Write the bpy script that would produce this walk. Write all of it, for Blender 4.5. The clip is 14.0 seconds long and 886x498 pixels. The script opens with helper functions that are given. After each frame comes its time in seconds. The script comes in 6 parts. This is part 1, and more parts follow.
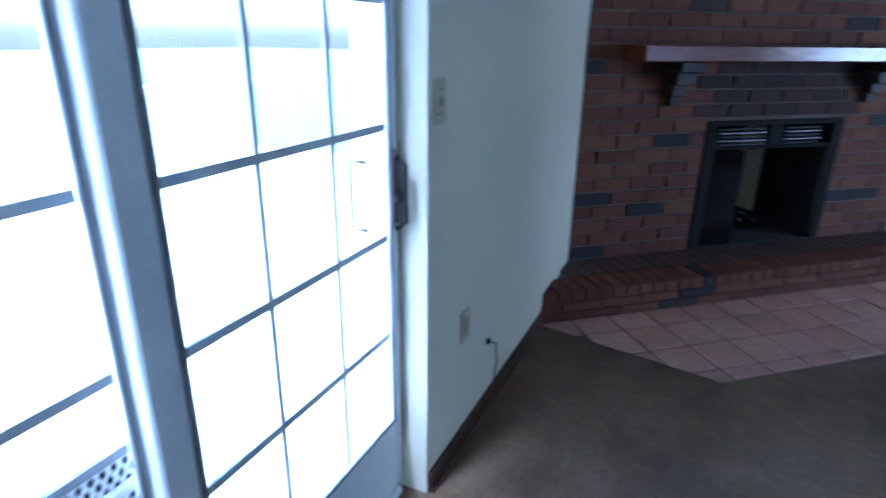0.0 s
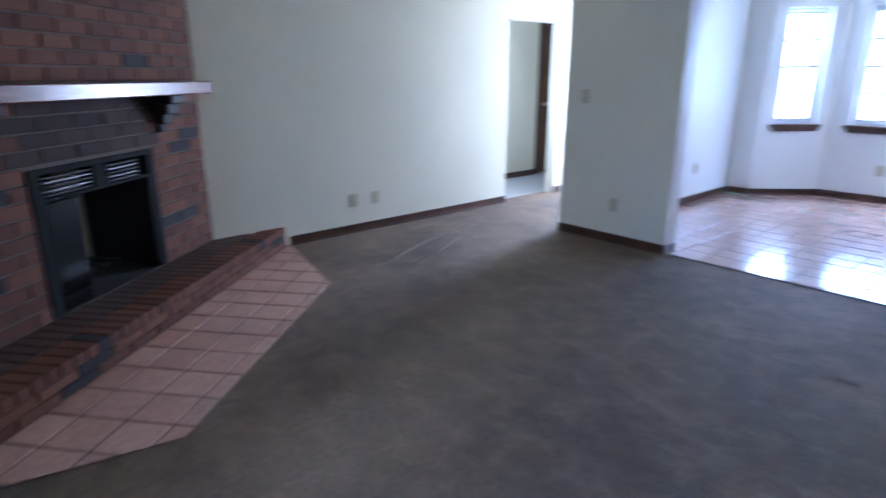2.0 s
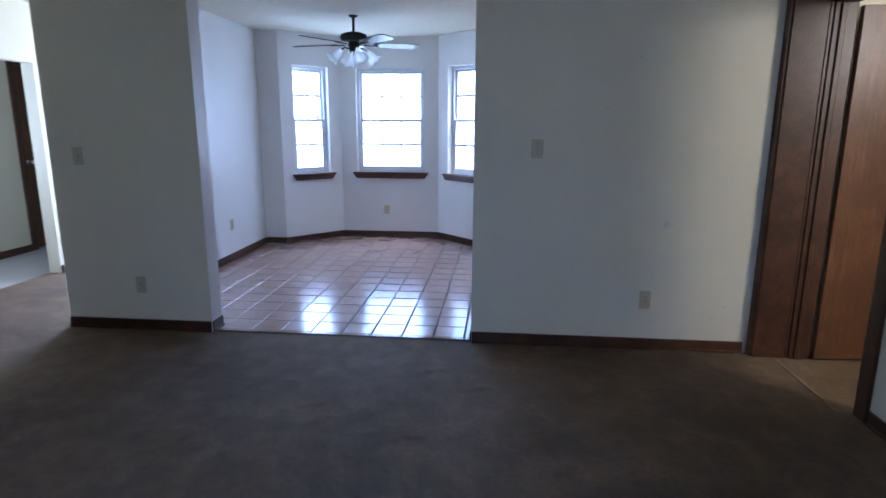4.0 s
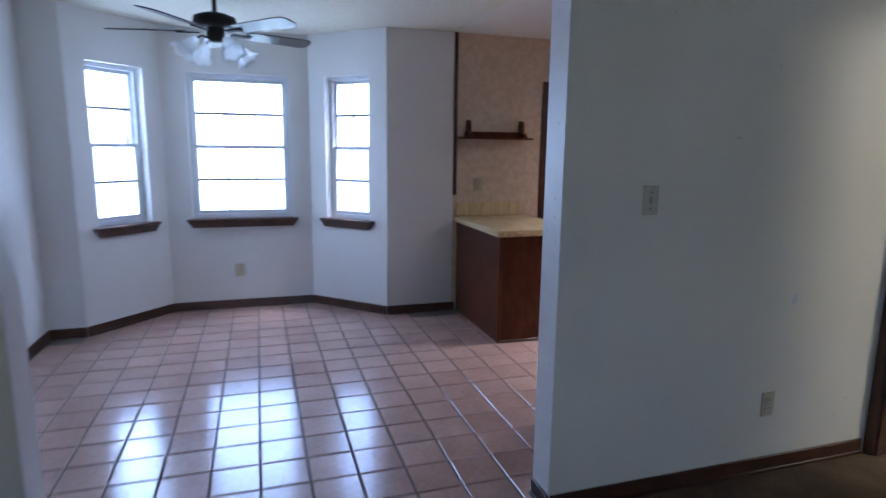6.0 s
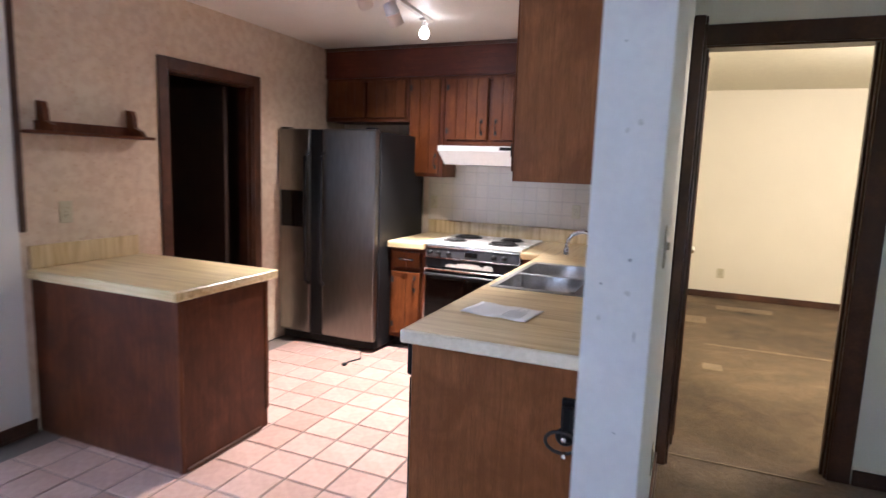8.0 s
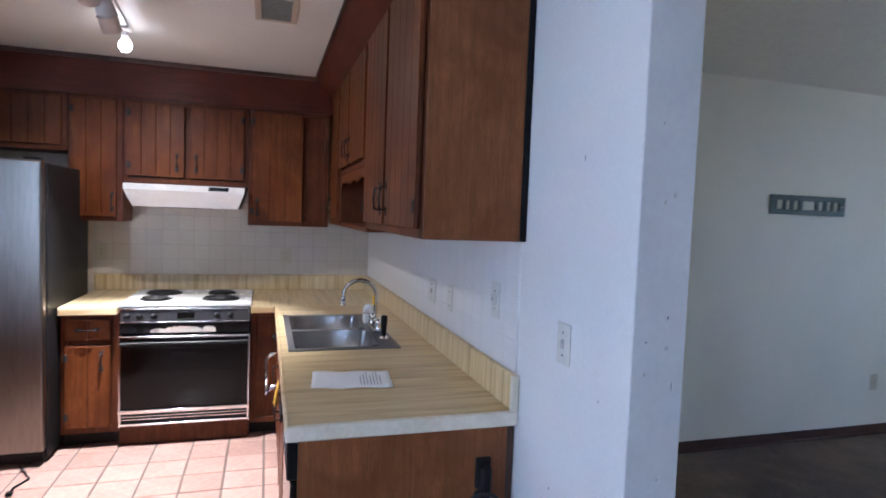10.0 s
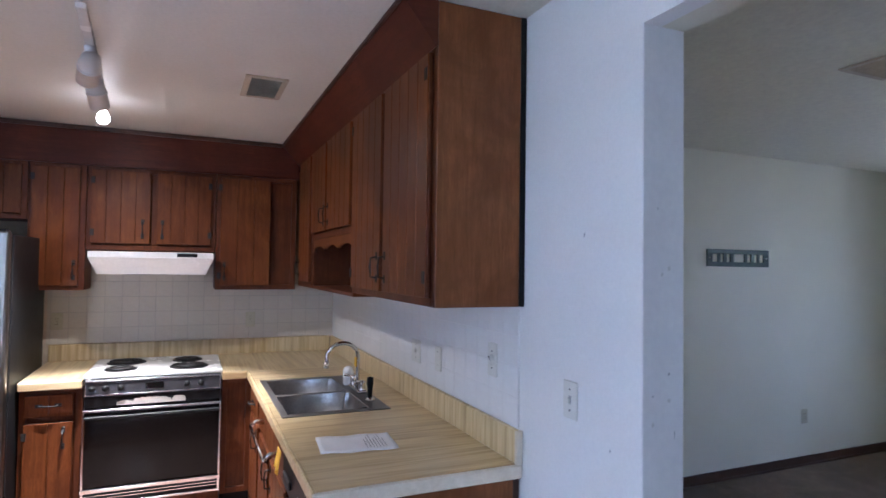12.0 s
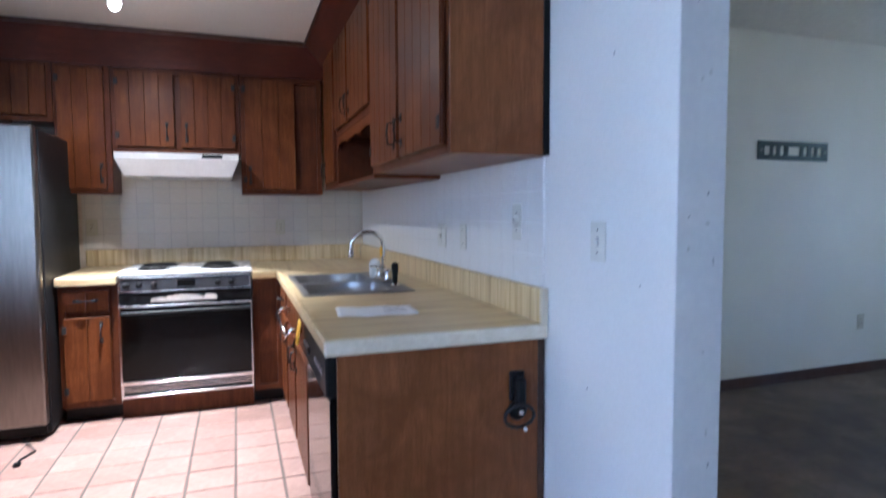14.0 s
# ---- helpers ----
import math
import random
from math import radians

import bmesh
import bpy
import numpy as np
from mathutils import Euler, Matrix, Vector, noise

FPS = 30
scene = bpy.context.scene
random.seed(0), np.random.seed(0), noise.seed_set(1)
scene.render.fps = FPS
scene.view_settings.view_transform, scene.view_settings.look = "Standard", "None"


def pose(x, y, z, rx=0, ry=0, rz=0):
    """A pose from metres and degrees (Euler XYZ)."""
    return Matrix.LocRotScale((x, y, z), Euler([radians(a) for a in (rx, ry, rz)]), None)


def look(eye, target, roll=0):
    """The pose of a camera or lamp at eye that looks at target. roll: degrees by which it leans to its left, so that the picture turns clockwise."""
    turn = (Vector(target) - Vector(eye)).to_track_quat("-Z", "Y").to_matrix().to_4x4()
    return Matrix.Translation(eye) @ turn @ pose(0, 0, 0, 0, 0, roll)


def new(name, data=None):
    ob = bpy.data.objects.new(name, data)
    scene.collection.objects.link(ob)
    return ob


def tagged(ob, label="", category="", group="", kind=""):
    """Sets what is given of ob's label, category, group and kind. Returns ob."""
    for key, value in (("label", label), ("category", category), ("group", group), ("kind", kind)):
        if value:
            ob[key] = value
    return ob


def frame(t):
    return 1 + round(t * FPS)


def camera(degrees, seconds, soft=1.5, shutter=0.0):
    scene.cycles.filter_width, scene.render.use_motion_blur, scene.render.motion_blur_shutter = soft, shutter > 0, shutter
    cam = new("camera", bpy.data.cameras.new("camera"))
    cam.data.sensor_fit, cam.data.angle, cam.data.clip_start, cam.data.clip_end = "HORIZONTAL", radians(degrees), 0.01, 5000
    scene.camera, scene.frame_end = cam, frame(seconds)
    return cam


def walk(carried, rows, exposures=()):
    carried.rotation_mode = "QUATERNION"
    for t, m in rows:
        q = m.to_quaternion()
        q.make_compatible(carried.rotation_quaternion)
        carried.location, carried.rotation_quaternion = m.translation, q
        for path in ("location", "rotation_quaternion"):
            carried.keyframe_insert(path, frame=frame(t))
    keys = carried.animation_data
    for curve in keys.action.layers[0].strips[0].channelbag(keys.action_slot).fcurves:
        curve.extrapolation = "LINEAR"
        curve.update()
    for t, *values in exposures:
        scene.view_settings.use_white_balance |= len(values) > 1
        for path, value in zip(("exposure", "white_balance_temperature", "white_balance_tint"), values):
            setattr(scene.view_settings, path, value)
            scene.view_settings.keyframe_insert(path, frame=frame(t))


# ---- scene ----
cam = camera(74.7, 14.0, shutter=0.5)
PATH = [
    (0, (0.611, -3.91, 1.359), (-1.095, -4.695, 0.673), 0.7),
    (0.5, (0.519, -4.037, 1.355), (-1.332, -4.386, 0.683), -0.3),
    (1, (0.403, -4.155, 1.346), (-1.488, -4.08, 0.7), -0.7),
    (1.5, (0.349, -4.228, 1.394), (-1.412, -3.523, 0.759), -0.1),
    (2, (0.362, -4.253, 1.365), (-1.084, -2.994, 0.794), -0.1),
    (2.5, (0.449, -4.234, 1.402), (-0.608, -2.619, 0.877), 0.0),
    (3, (0.486, -4.177, 1.413), (-0.175, -2.354, 0.924), 0.1),
    (5.5, (-0.865, -2.388, 1.438), (-0.572, -0.446, 1.061), 0.7),
    (6, (-1.102, -1.948, 1.459), (-0.502, -0.07, 1.121), 0.7),
    (6.5, (-1.289, -1.463, 1.456), (-0.353, 0.277, 1.145), 1.0),
    (7, (-1.382, -1.021, 1.446), (-0.09, 0.474, 1.141), 1.2),
    (7.5, (-1.367, -0.557, 1.435), (0.281, 0.537, 1.142), 1.5),
    (8, (-1.272, -0.071, 1.459), (0.555, 0.693, 1.178), 2.0),
    (8.5, (-1.221, 0.301, 1.456), (0.728, 0.67, 1.196), 2.3),
    (9, (-1.089, 0.566, 1.431), (0.896, 0.528, 1.188), 2.2),
    (11.5, (-1.22, 1.17, 1.623), (0.589, 0.316, 1.641), 1.2),
    (12, (-1.206, 1.206, 1.559), (0.626, 0.407, 1.618), 0.8),
    (12.5, (-1.18, 1.181, 1.491), (0.685, 0.46, 1.557), 0.5),
    (13, (-1.169, 1.11, 1.439), (0.703, 0.409, 1.509), 0.2),
    (13.5, (-1.166, 1.075, 1.353), (0.701, 0.359, 1.395), -0.0),
    (14, (-1.111, 1.08, 1.241), (0.77, 0.413, 1.112), -0.3),
]
walk(cam, [(t, look(eye, target, roll)) for t, eye, target, roll in PATH],
     [(0, 4.0, 4150, 10), (1.0, 4.2, 4300, 14), (1.5, 4.5, 4450, 17), (2.0, 4.45, 4600, 18), (3.0, 4.0, 4750, 18), (5.3, 3.1, 4850, 18), (6.0, 3.28, 4850, 18), (6.5, 3.62, 5000, 18), (7.5, 4.13, 5300, 20),
      (8.5, 4.45, 5150, 18), (9.0, 4.35, 4950, 16), (11.5, 3.66, 4900, 17), (12.0, 3.9, 4950, 18), (12.5, 4.2, 5150, 19), (13.0, 4.35, 5150, 19), (14.0, 4.08, 4650, 13)])

# ---- world, sun and window light ----
world = bpy.data.worlds.new("sky")
scene.world = world
world.use_nodes = True
wn = world.node_tree.nodes
sky = wn.new("ShaderNodeTexSky")
sky.sky_type = "NISHITA"
sky.sun_disc = False
sky.sun_elevation = radians(66)
sky.sun_rotation = radians(94)
world.node_tree.links.new(sky.outputs[0], wn["Background"].inputs[0])
sky.dust_density = 4.0
sky.ozone_density = 0.6
wn["Background"].inputs[1].default_value = 0.15


def lamp(name, kind, m, energy, color, size=0.05, size_y=None):
    data = bpy.data.lights.new(name, kind)
    data.energy, data.color = energy, color
    if kind == "AREA":
        data.shape, data.size, data.size_y = "RECTANGLE", size, size_y or size
    elif kind == "SUN":
        data.angle = radians(size)
    else:
        data.shadow_soft_size = size
    ob = new(name, data)
    ob.matrix_world = m
    return ob


SUN_DIR = Vector((math.sin(radians(94)) * math.cos(radians(66)), math.cos(radians(94)) * math.cos(radians(66)), math.sin(radians(66))))
lamp("sun", "SUN", look(SUN_DIR * 30, (0, 0, 0)), 1.2, (1.0, 0.97, 0.92), 25)
# sky light standing in the bay windows
for eye, aim, watts, wide in (((-1.23, 3.735, 1.455), (-1.23, 0, 1.3), 1.7, 0.83), ((-2.20, 3.36, 1.455), (-0.85, 2.09, 1.3), 1.7, 0.47), ((-0.255, 3.365, 1.455), (-1.60, 1.99, 1.3), 0.6, 0.47)):
    lamp("bay_sky_light", "AREA", look(eye, (aim[0], aim[1], eye[2])), watts, (0.76, 0.88, 1.0), wide, 1.23)
lamp("foyer_daylight", "AREA", look((-3.46, 3.1, 1.3), (-3.46, 0, 1.0)), 7, (0.95, 0.94, 0.95), 0.8, 1.6)
lamp("bedroom_light", "POINT", pose(3.4, -2.0, 2.10), 10, (1.0, 0.82, 0.55), 0.3)
# added fill out of view brightens the hall, which has no window here
lamp("hall_fill", "AREA", look((-4.58, 0.36, 1.4), (-4.7, 3.0, 1.2)), 1.2, (0.9, 0.95, 1.0), 0.7, 1.2)
for aim, energy, cone, soft_edge in (((1.95, 1.70, 0), 48, 86, 1.0), ((2.30, 1.55, 0), 2.8, 166, 0.6)):
    spot = lamp("track_bulb_light", "SPOT", look((2.397, 1.653, 2.29), aim), energy, (1.0, 0.86, 0.66), 0.016)
    spot.data.spot_size, spot.data.spot_blend = radians(cone), soft_edge


# ---- materials ----
def ramp(nt, fac, stops):
    r = nt.nodes.new("ShaderNodeValToRGB")
    els = r.color_ramp.elements
    while len(els) < len(stops):
        els.new(0.5)
    for e, (p, c) in zip(els, stops):
        e.position, e.color = p, (*c, 1)
    nt.links.new(fac, r.inputs[0])
    return r.outputs[0]


def tex(nt, scale, detail=4.0, stretch=(1, 1, 1), rough=0.55, distort=0.0):
    co = nt.nodes.new("ShaderNodeTexCoord")
    mp = nt.nodes.new("ShaderNodeMapping")
    mp.inputs["Scale"].default_value = stretch
    n = nt.nodes.new("ShaderNodeTexNoise")
    n.inputs["Scale"].default_value = scale
    n.inputs["Detail"].default_value = detail
    n.inputs["Roughness"].default_value = rough
    n.inputs["Distortion"].default_value = distort
    nt.links.new(co.outputs["Object"], mp.inputs[0])
    nt.links.new(mp.outputs[0], n.inputs["Vector"])
    return n.outputs["Fac"]


def mixc(nt, fac, a, b, mode="MIX"):
    m = nt.nodes.new("ShaderNodeMix")
    m.data_type, m.blend_type = "RGBA", mode
    for sock, v in ((m.inputs[0], fac), (m.inputs[6], a), (m.inputs[7], b)):
        if isinstance(v, (int, float)):
            sock.default_value = v
        elif isinstance(v, tuple):
            sock.default_value = (*v, 1)
        else:
            nt.links.new(v, sock)
    return m.outputs[2]


def start(name, rough=0.5, metal=0.0):
    m = bpy.data.materials.new(name)
    m.use_nodes = True
    nt = m.node_tree
    p = nt.nodes["Principled BSDF"]
    p.inputs["Roughness"].default_value = rough
    p.inputs["Metallic"].default_value = metal
    return m, nt, p


def bump(nt, p, height, strength, dist=0.002):
    b = nt.nodes.new("ShaderNodeBump")
    b.inputs["Strength"].default_value = strength
    b.inputs["Distance"].default_value = dist
    nt.links.new(height, b.inputs["Height"])
    nt.links.new(b.outputs[0], p.inputs["Normal"])


def surface(name, a, b, rough=0.6, metal=0.0, big=3.0, fine=90.0, bumpy=0.3, dist=0.002, stretch=(1, 1, 1), mix=0.5, rvar=0.12):
    """Two-scale mottled surface between colours a and b with fine relief."""
    m, nt, p = start(name, rough, metal)
    f1 = tex(nt, big, 5, stretch)
    f2 = tex(nt, fine, 3, stretch)
    c1 = ramp(nt, f1, [(0.35, a), (0.68, b)])
    c2 = ramp(nt, f2, [(0.3, a), (0.7, b)])
    nt.links.new(mixc(nt, mix, c1, c2), p.inputs["Base Color"])
    rr = nt.nodes.new("ShaderNodeMapRange")
    rr.inputs[3].default_value, rr.inputs[4].default_value = max(rough - rvar, 0.03), min(rough + rvar, 1)
    nt.links.new(f1, rr.inputs[0])
    nt.links.new(rr.outputs[0], p.inputs["Roughness"])
    if bumpy:
        bump(nt, p, f2, bumpy, dist)
    return m


def wood(name, dark, mid, light, rough=0.35, grain=(14, 14, 1.2), blotch=2.2, bumpy=0.15):
    m, nt, p = start(name, rough)
    g = tex(nt, 3.2, 6, grain, 0.6, 0.6)
    f = tex(nt, 26, 3, grain, 0.6)
    bl = tex(nt, blotch, 4, (1, 1, 1), 0.6, 0.8)
    c = ramp(nt, g, [(0.3, dark), (0.5, mid), (0.72, light)])
    c = mixc(nt, 0.35, c, ramp(nt, f, [(0.35, dark), (0.65, light)]))
    c = mixc(nt, ramp(nt, bl, [(0.38, (0.75, 0.75, 0.75)), (0.62, (0, 0, 0))]), c, dark)
    nt.links.new(c, p.inputs["Base Color"])
    bump(nt, p, f, bumpy, 0.001)
    return m


def strips(name, along):
    """Butcher-block patterned laminate, its strips running along one axis."""
    m, nt, p = start(name, 0.32)
    wide = tuple(1.2 if a == along else 26 for a in "xyz")
    n1 = tex(nt, 1.0, 2, wide, 0.5)
    n2 = tex(nt, 3.0, 4, wide, 0.6)
    n3 = tex(nt, 1.6, 3)
    c = ramp(nt, n1, [(0.32, (0.40, 0.25, 0.09)), (0.44, (0.58, 0.42, 0.18)), (0.53, (0.72, 0.57, 0.30)), (0.68, (0.50, 0.34, 0.13))])
    c = mixc(nt, 0.3, c, ramp(nt, n2, [(0.35, (0.38, 0.24, 0.10)), (0.65, (0.78, 0.64, 0.38))]))
    c = mixc(nt, ramp(nt, n3, [(0.35, (0, 0, 0)), (0.75, (0.35, 0.35, 0.35))]), c, (0.74, 0.66, 0.50))
    nt.links.new(c, p.inputs["Base Color"])
    return m


def pieces(name, stops, rough, bumpy=0.4, var=0.35, edge=None, fine=60, rand_is_island=False):
    """Separate pieces: a colour for each from its random number, plus grain."""
    m, nt, p = start(name, rough)
    if rand_is_island:
        r = nt.nodes.new("ShaderNodeNewGeometry").outputs["Random Per Island"]
    else:
        r = nt.nodes.new("ShaderNodeObjectInfo").outputs["Random"]
    c = ramp(nt, r, stops)
    f = tex(nt, fine, 4)
    g = tex(nt, 5, 4)
    c = mixc(nt, var, c, ramp(nt, f, [(0.3, (0.25, 0.25, 0.25)), (0.7, (0.8, 0.8, 0.8))]), "OVERLAY")
    c = mixc(nt, var, c, ramp(nt, g, [(0.3, (0.3, 0.3, 0.3)), (0.7, (0.7, 0.7, 0.7))]), "OVERLAY")
    nt.links.new(c, p.inputs["Base Color"])
    rr = nt.nodes.new("ShaderNodeMapRange")
    rr.inputs[3].default_value, rr.inputs[4].default_value = max(rough - 0.1, 0.05), rough + 0.12
    nt.links.new(g, rr.inputs[0])
    nt.links.new(rr.outputs[0], p.inputs["Roughness"])
    if bumpy:
        bump(nt, p, f, bumpy, 0.002)
    return m


def plain(name, c, rough, metal=0.0):
    m, nt, p = start(name, rough, metal)
    g = tex(nt, 8, 3)
    k = tuple(x * 0.82 for x in c)
    nt.links.new(ramp(nt, g, [(0.35, k), (0.7, c)]), p.inputs["Base Color"])
    return m


WALL = surface("wall_paint_cream_white", (0.655, 0.625, 0.49), (0.755, 0.72, 0.58), 0.55, big=1.3, fine=140, bumpy=0.12)
WALL_WHITE = surface("wall_paint_white", (0.72, 0.715, 0.69), (0.80, 0.79, 0.76), 0.5, big=1.5, fine=120, bumpy=0.12)
WALL_WARM = surface("wall_paint_cream", (0.70, 0.66, 0.56), (0.78, 0.74, 0.64), 0.55, big=1.1, fine=120, bumpy=0.12)
CEIL = surface("ceiling_texture_paint", (0.64, 0.61, 0.50), (0.76, 0.73, 0.60), 0.8, big=25, fine=70, bumpy=0.6, dist=0.006)
CEIL_K = surface("kitchen_ceiling_paint", (0.66, 0.64, 0.58), (0.76, 0.74, 0.68), 0.5, big=2, fine=60, bumpy=0.3, dist=0.004)
# near-black colour holds the shade of the unlit utility room
DARKROOM = surface("unlit_room_shade", (0.025, 0.018, 0.014), (0.05, 0.035, 0.025), 0.6, big=3, fine=40)


def carpet_mat(name, a, b, c):
    m, nt, p = start(name, 0.66)
    f1 = tex(nt, 0.8, 5, (1, 1, 1), 0.5, 0.5)
    f2 = tex(nt, 6, 5, (1, 1, 1), 0.65, 0.4)
    f3 = tex(nt, 260, 3)
    f4 = tex(nt, 38, 4)
    col = ramp(nt, f1, [(0.30, a), (0.5, b), (0.72, c)])
    col = mixc(nt, 0.32, col, ramp(nt, f2, [(0.38, a), (0.52, b), (0.66, c)]))
    col = mixc(nt, 0.5, col, ramp(nt, f3, [(0.3, (0.2, 0.2, 0.2)), (0.7, (0.8, 0.8, 0.8))]), "OVERLAY")
    col = mixc(nt, 0.4, col, ramp(nt, f4, [(0.35, (0.3, 0.3, 0.3)), (0.7, (0.72, 0.72, 0.72))]), "OVERLAY")
    nt.links.new(col, p.inputs["Base Color"])
    p.inputs["Sheen Weight"].default_value = 0.06
    add = nt.nodes.new("ShaderNodeMath")
    nt.links.new(f3, add.inputs[0])
    nt.links.new(f4, add.inputs[1])
    bump(nt, p, add.outputs[0], 0.9, 0.012)
    return m


CARPET = carpet_mat("worn_carpet", (0.062, 0.034, 0.012), (0.155, 0.096, 0.044), (0.28, 0.195, 0.112))
CARPET_E = carpet_mat("bedroom_carpet", (0.048, 0.027, 0.009), (0.13, 0.080, 0.033), (0.26, 0.180, 0.092))
CAB = wood("stained_cabinet_wood", (0.055, 0.014, 0.005), (0.115, 0.033, 0.010), (0.18, 0.058, 0.016), 0.42)
CAB_DOOR = wood("stained_door_wood", (0.072, 0.018, 0.004), (0.152, 0.046, 0.010), (0.238, 0.080, 0.019), 0.40)
CAB_END = wood("stained_end_panel", (0.125, 0.043, 0.014), (0.195, 0.072, 0.023), (0.27, 0.108, 0.038), 0.34, blotch=5)
SOFFIT_WOOD = wood("stained_soffit_wood", (0.06, 0.014, 0.007), (0.10, 0.024, 0.011), (0.15, 0.040, 0.017), 0.38, grain=(1.2, 1.2, 14))
TRIM = wood("dark_trim_wood", (0.035, 0.014, 0.008), (0.075, 0.030, 0.015), (0.12, 0.052, 0.025), 0.36, grain=(3, 3, 3))
DOORWOOD = wood("door_wood", (0.07, 0.028, 0.012), (0.13, 0.055, 0.022), (0.20, 0.095, 0.040), 0.36)
MANTEL = wood("mantel_wood", (0.12, 0.035, 0.018), (0.20, 0.065, 0.030), (0.28, 0.10, 0.05), 0.22, grain=(2, 2, 14))
LAM_Y = strips("laminate_strips_depth", "y")
LAM_X = strips("laminate_strips_east", "x")
LAM_Z = strips("laminate_strips_upright", "z")
LAM_EDGE = surface("laminate_edge", (0.60, 0.52, 0.38), (0.74, 0.66, 0.52), 0.35, big=12, fine=60, bumpy=0.05)
STEEL = surface("brushed_steel", (0.205, 0.186, 0.166), (0.295, 0.270, 0.243), 0.30, 1.0, big=1.2, fine=60, bumpy=0.05, stretch=(1, 1, 0.12), rvar=0.1)
SINK = surface("sink_steel", (0.30, 0.295, 0.29), (0.42, 0.415, 0.41), 0.42, 1.0, big=3, fine=80, bumpy=0.04)
CHROME = plain("chrome", (0.80, 0.80, 0.80), 0.12, 1.0)
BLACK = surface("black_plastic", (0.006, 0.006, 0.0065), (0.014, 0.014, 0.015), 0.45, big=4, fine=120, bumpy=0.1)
BLACK_GLASS = plain("black_oven_glass", (0.006, 0.0055, 0.005), 0.10)
BLACK_GLASS.node_tree.nodes["Principled BSDF"].inputs["Specular IOR Level"].default_value = 0.22
BLACK.node_tree.nodes["Principled BSDF"].inputs["Specular IOR Level"].default_value = 0.16
IRON = surface("dark_iron", (0.008, 0.007, 0.0065), (0.020, 0.018, 0.017), 0.62, 0.0, big=20, fine=120)
ENAMEL = surface("white_enamel", (0.72, 0.71, 0.68), (0.82, 0.81, 0.78), 0.25, big=6, fine=60, bumpy=0.0)
PLATE = surface("ivory_plate", (0.47, 0.43, 0.29), (0.56, 0.51, 0.36), 0.35, big=20, fine=90, bumpy=0.0)
PLATE_W = surface("white_plate", (0.60, 0.59, 0.53), (0.69, 0.68, 0.61), 0.35, big=20, fine=90, bumpy=0.0)
FRAME = surface("white_frame_paint", (0.60, 0.62, 0.64), (0.72, 0.74, 0.76), 0.4, big=6, fine=90, bumpy=0.1)
MUNTIN = surface("muntin_metal", (0.16, 0.17, 0.18), (0.24, 0.25, 0.26), 0.45, big=9, fine=90, bumpy=0.0)
JAMB = surface("jamb_paint_scuffed", (0.69, 0.68, 0.68), (0.77, 0.76, 0.75), 0.42, big=9, fine=45, bumpy=0.25, dist=0.003)
PAPER = surface("white_paper", (0.80, 0.80, 0.80), (0.86, 0.86, 0.86), 0.7, big=9, fine=90, bumpy=0.0)
INK = plain("grey_ink", (0.35, 0.35, 0.37), 0.7)
YELLOW = surface("yellow_cloth", (0.75, 0.42, 0.02), (0.85, 0.52, 0.04), 0.7, big=20, fine=150)
CONCRETE = surface("patio_concrete", (0.42, 0.41, 0.39), (0.55, 0.54, 0.51), 0.85, big=2, fine=70)
GRASS = surface("lawn", (0.05, 0.09, 0.025), (0.11, 0.15, 0.05), 0.9, big=2.5, fine=120, bumpy=0.8, dist=0.02)
FENCEWOOD = wood("grey_fence_wood", (0.22, 0.19, 0.16), (0.33, 0.29, 0.25), (0.44, 0.40, 0.35), 0.8)
MORTAR = surface("mortar", (0.10, 0.078, 0.060), (0.16, 0.125, 0.10), 0.9, big=8, fine=120, bumpy=0.6)
SOOT = surface("sooty_firebox", (0.010, 0.010, 0.010), (0.035, 0.032, 0.030), 0.85, big=6, fine=90)
SOOT_METAL = surface("sooty_black_metal", (0.006, 0.006, 0.006), (0.012, 0.011, 0.011), 0.8, big=14, fine=90)
SOOT_METAL.node_tree.nodes["Principled BSDF"].inputs["Specular IOR Level"].default_value = 0.2
GROUT = surface("tile_grout", (0.10, 0.075, 0.062), (0.16, 0.12, 0.10), 0.8, big=6, fine=120)
RED = [(0.0, (0.086, 0.029, 0.013)), (0.35, (0.116, 0.039, 0.016)), (0.7, (0.145, 0.053, 0.022)), (0.90, (0.098, 0.034, 0.015)), (0.92, (0.024, 0.018, 0.020)), (1.0, (0.018, 0.015, 0.017))]
PEN_WOOD = wood("stained_peninsula_wood", (0.046, 0.012, 0.005), (0.080, 0.022, 0.008), (0.125, 0.038, 0.013), 0.42, blotch=5)
for stained in (CAB, CAB_DOOR, CAB_END, SOFFIT_WOOD, PEN_WOOD):
    stained.node_tree.nodes["Principled BSDF"].inputs["Specular IOR Level"].default_value = 0.2
LOUVER = surface("dull_louver_steel", (0.10, 0.10, 0.11), (0.17, 0.17, 0.18), 0.45, 1.0, big=9, fine=90, bumpy=0.0)
NEAR_BLACK_WOOD = wood("near_black_wood", (0.014, 0.007, 0.004), (0.030, 0.014, 0.008), (0.05, 0.024, 0.013), 0.6)
VENT_PAINT = surface("tan_vent_paint", (0.40, 0.33, 0.24), (0.50, 0.42, 0.31), 0.45, big=20, fine=90, bumpy=0.0)
BRICK = pieces("fireplace_brick", RED, 0.8, 0.7)
# darker brick tones for the courses between fire opening and mantel
DARK_BRICK = pieces("darker_brick", [(0.0, (0.030, 0.018, 0.015)), (0.6, (0.050, 0.026, 0.020)), (1.0, (0.025, 0.017, 0.016))], 0.85, 0.7)
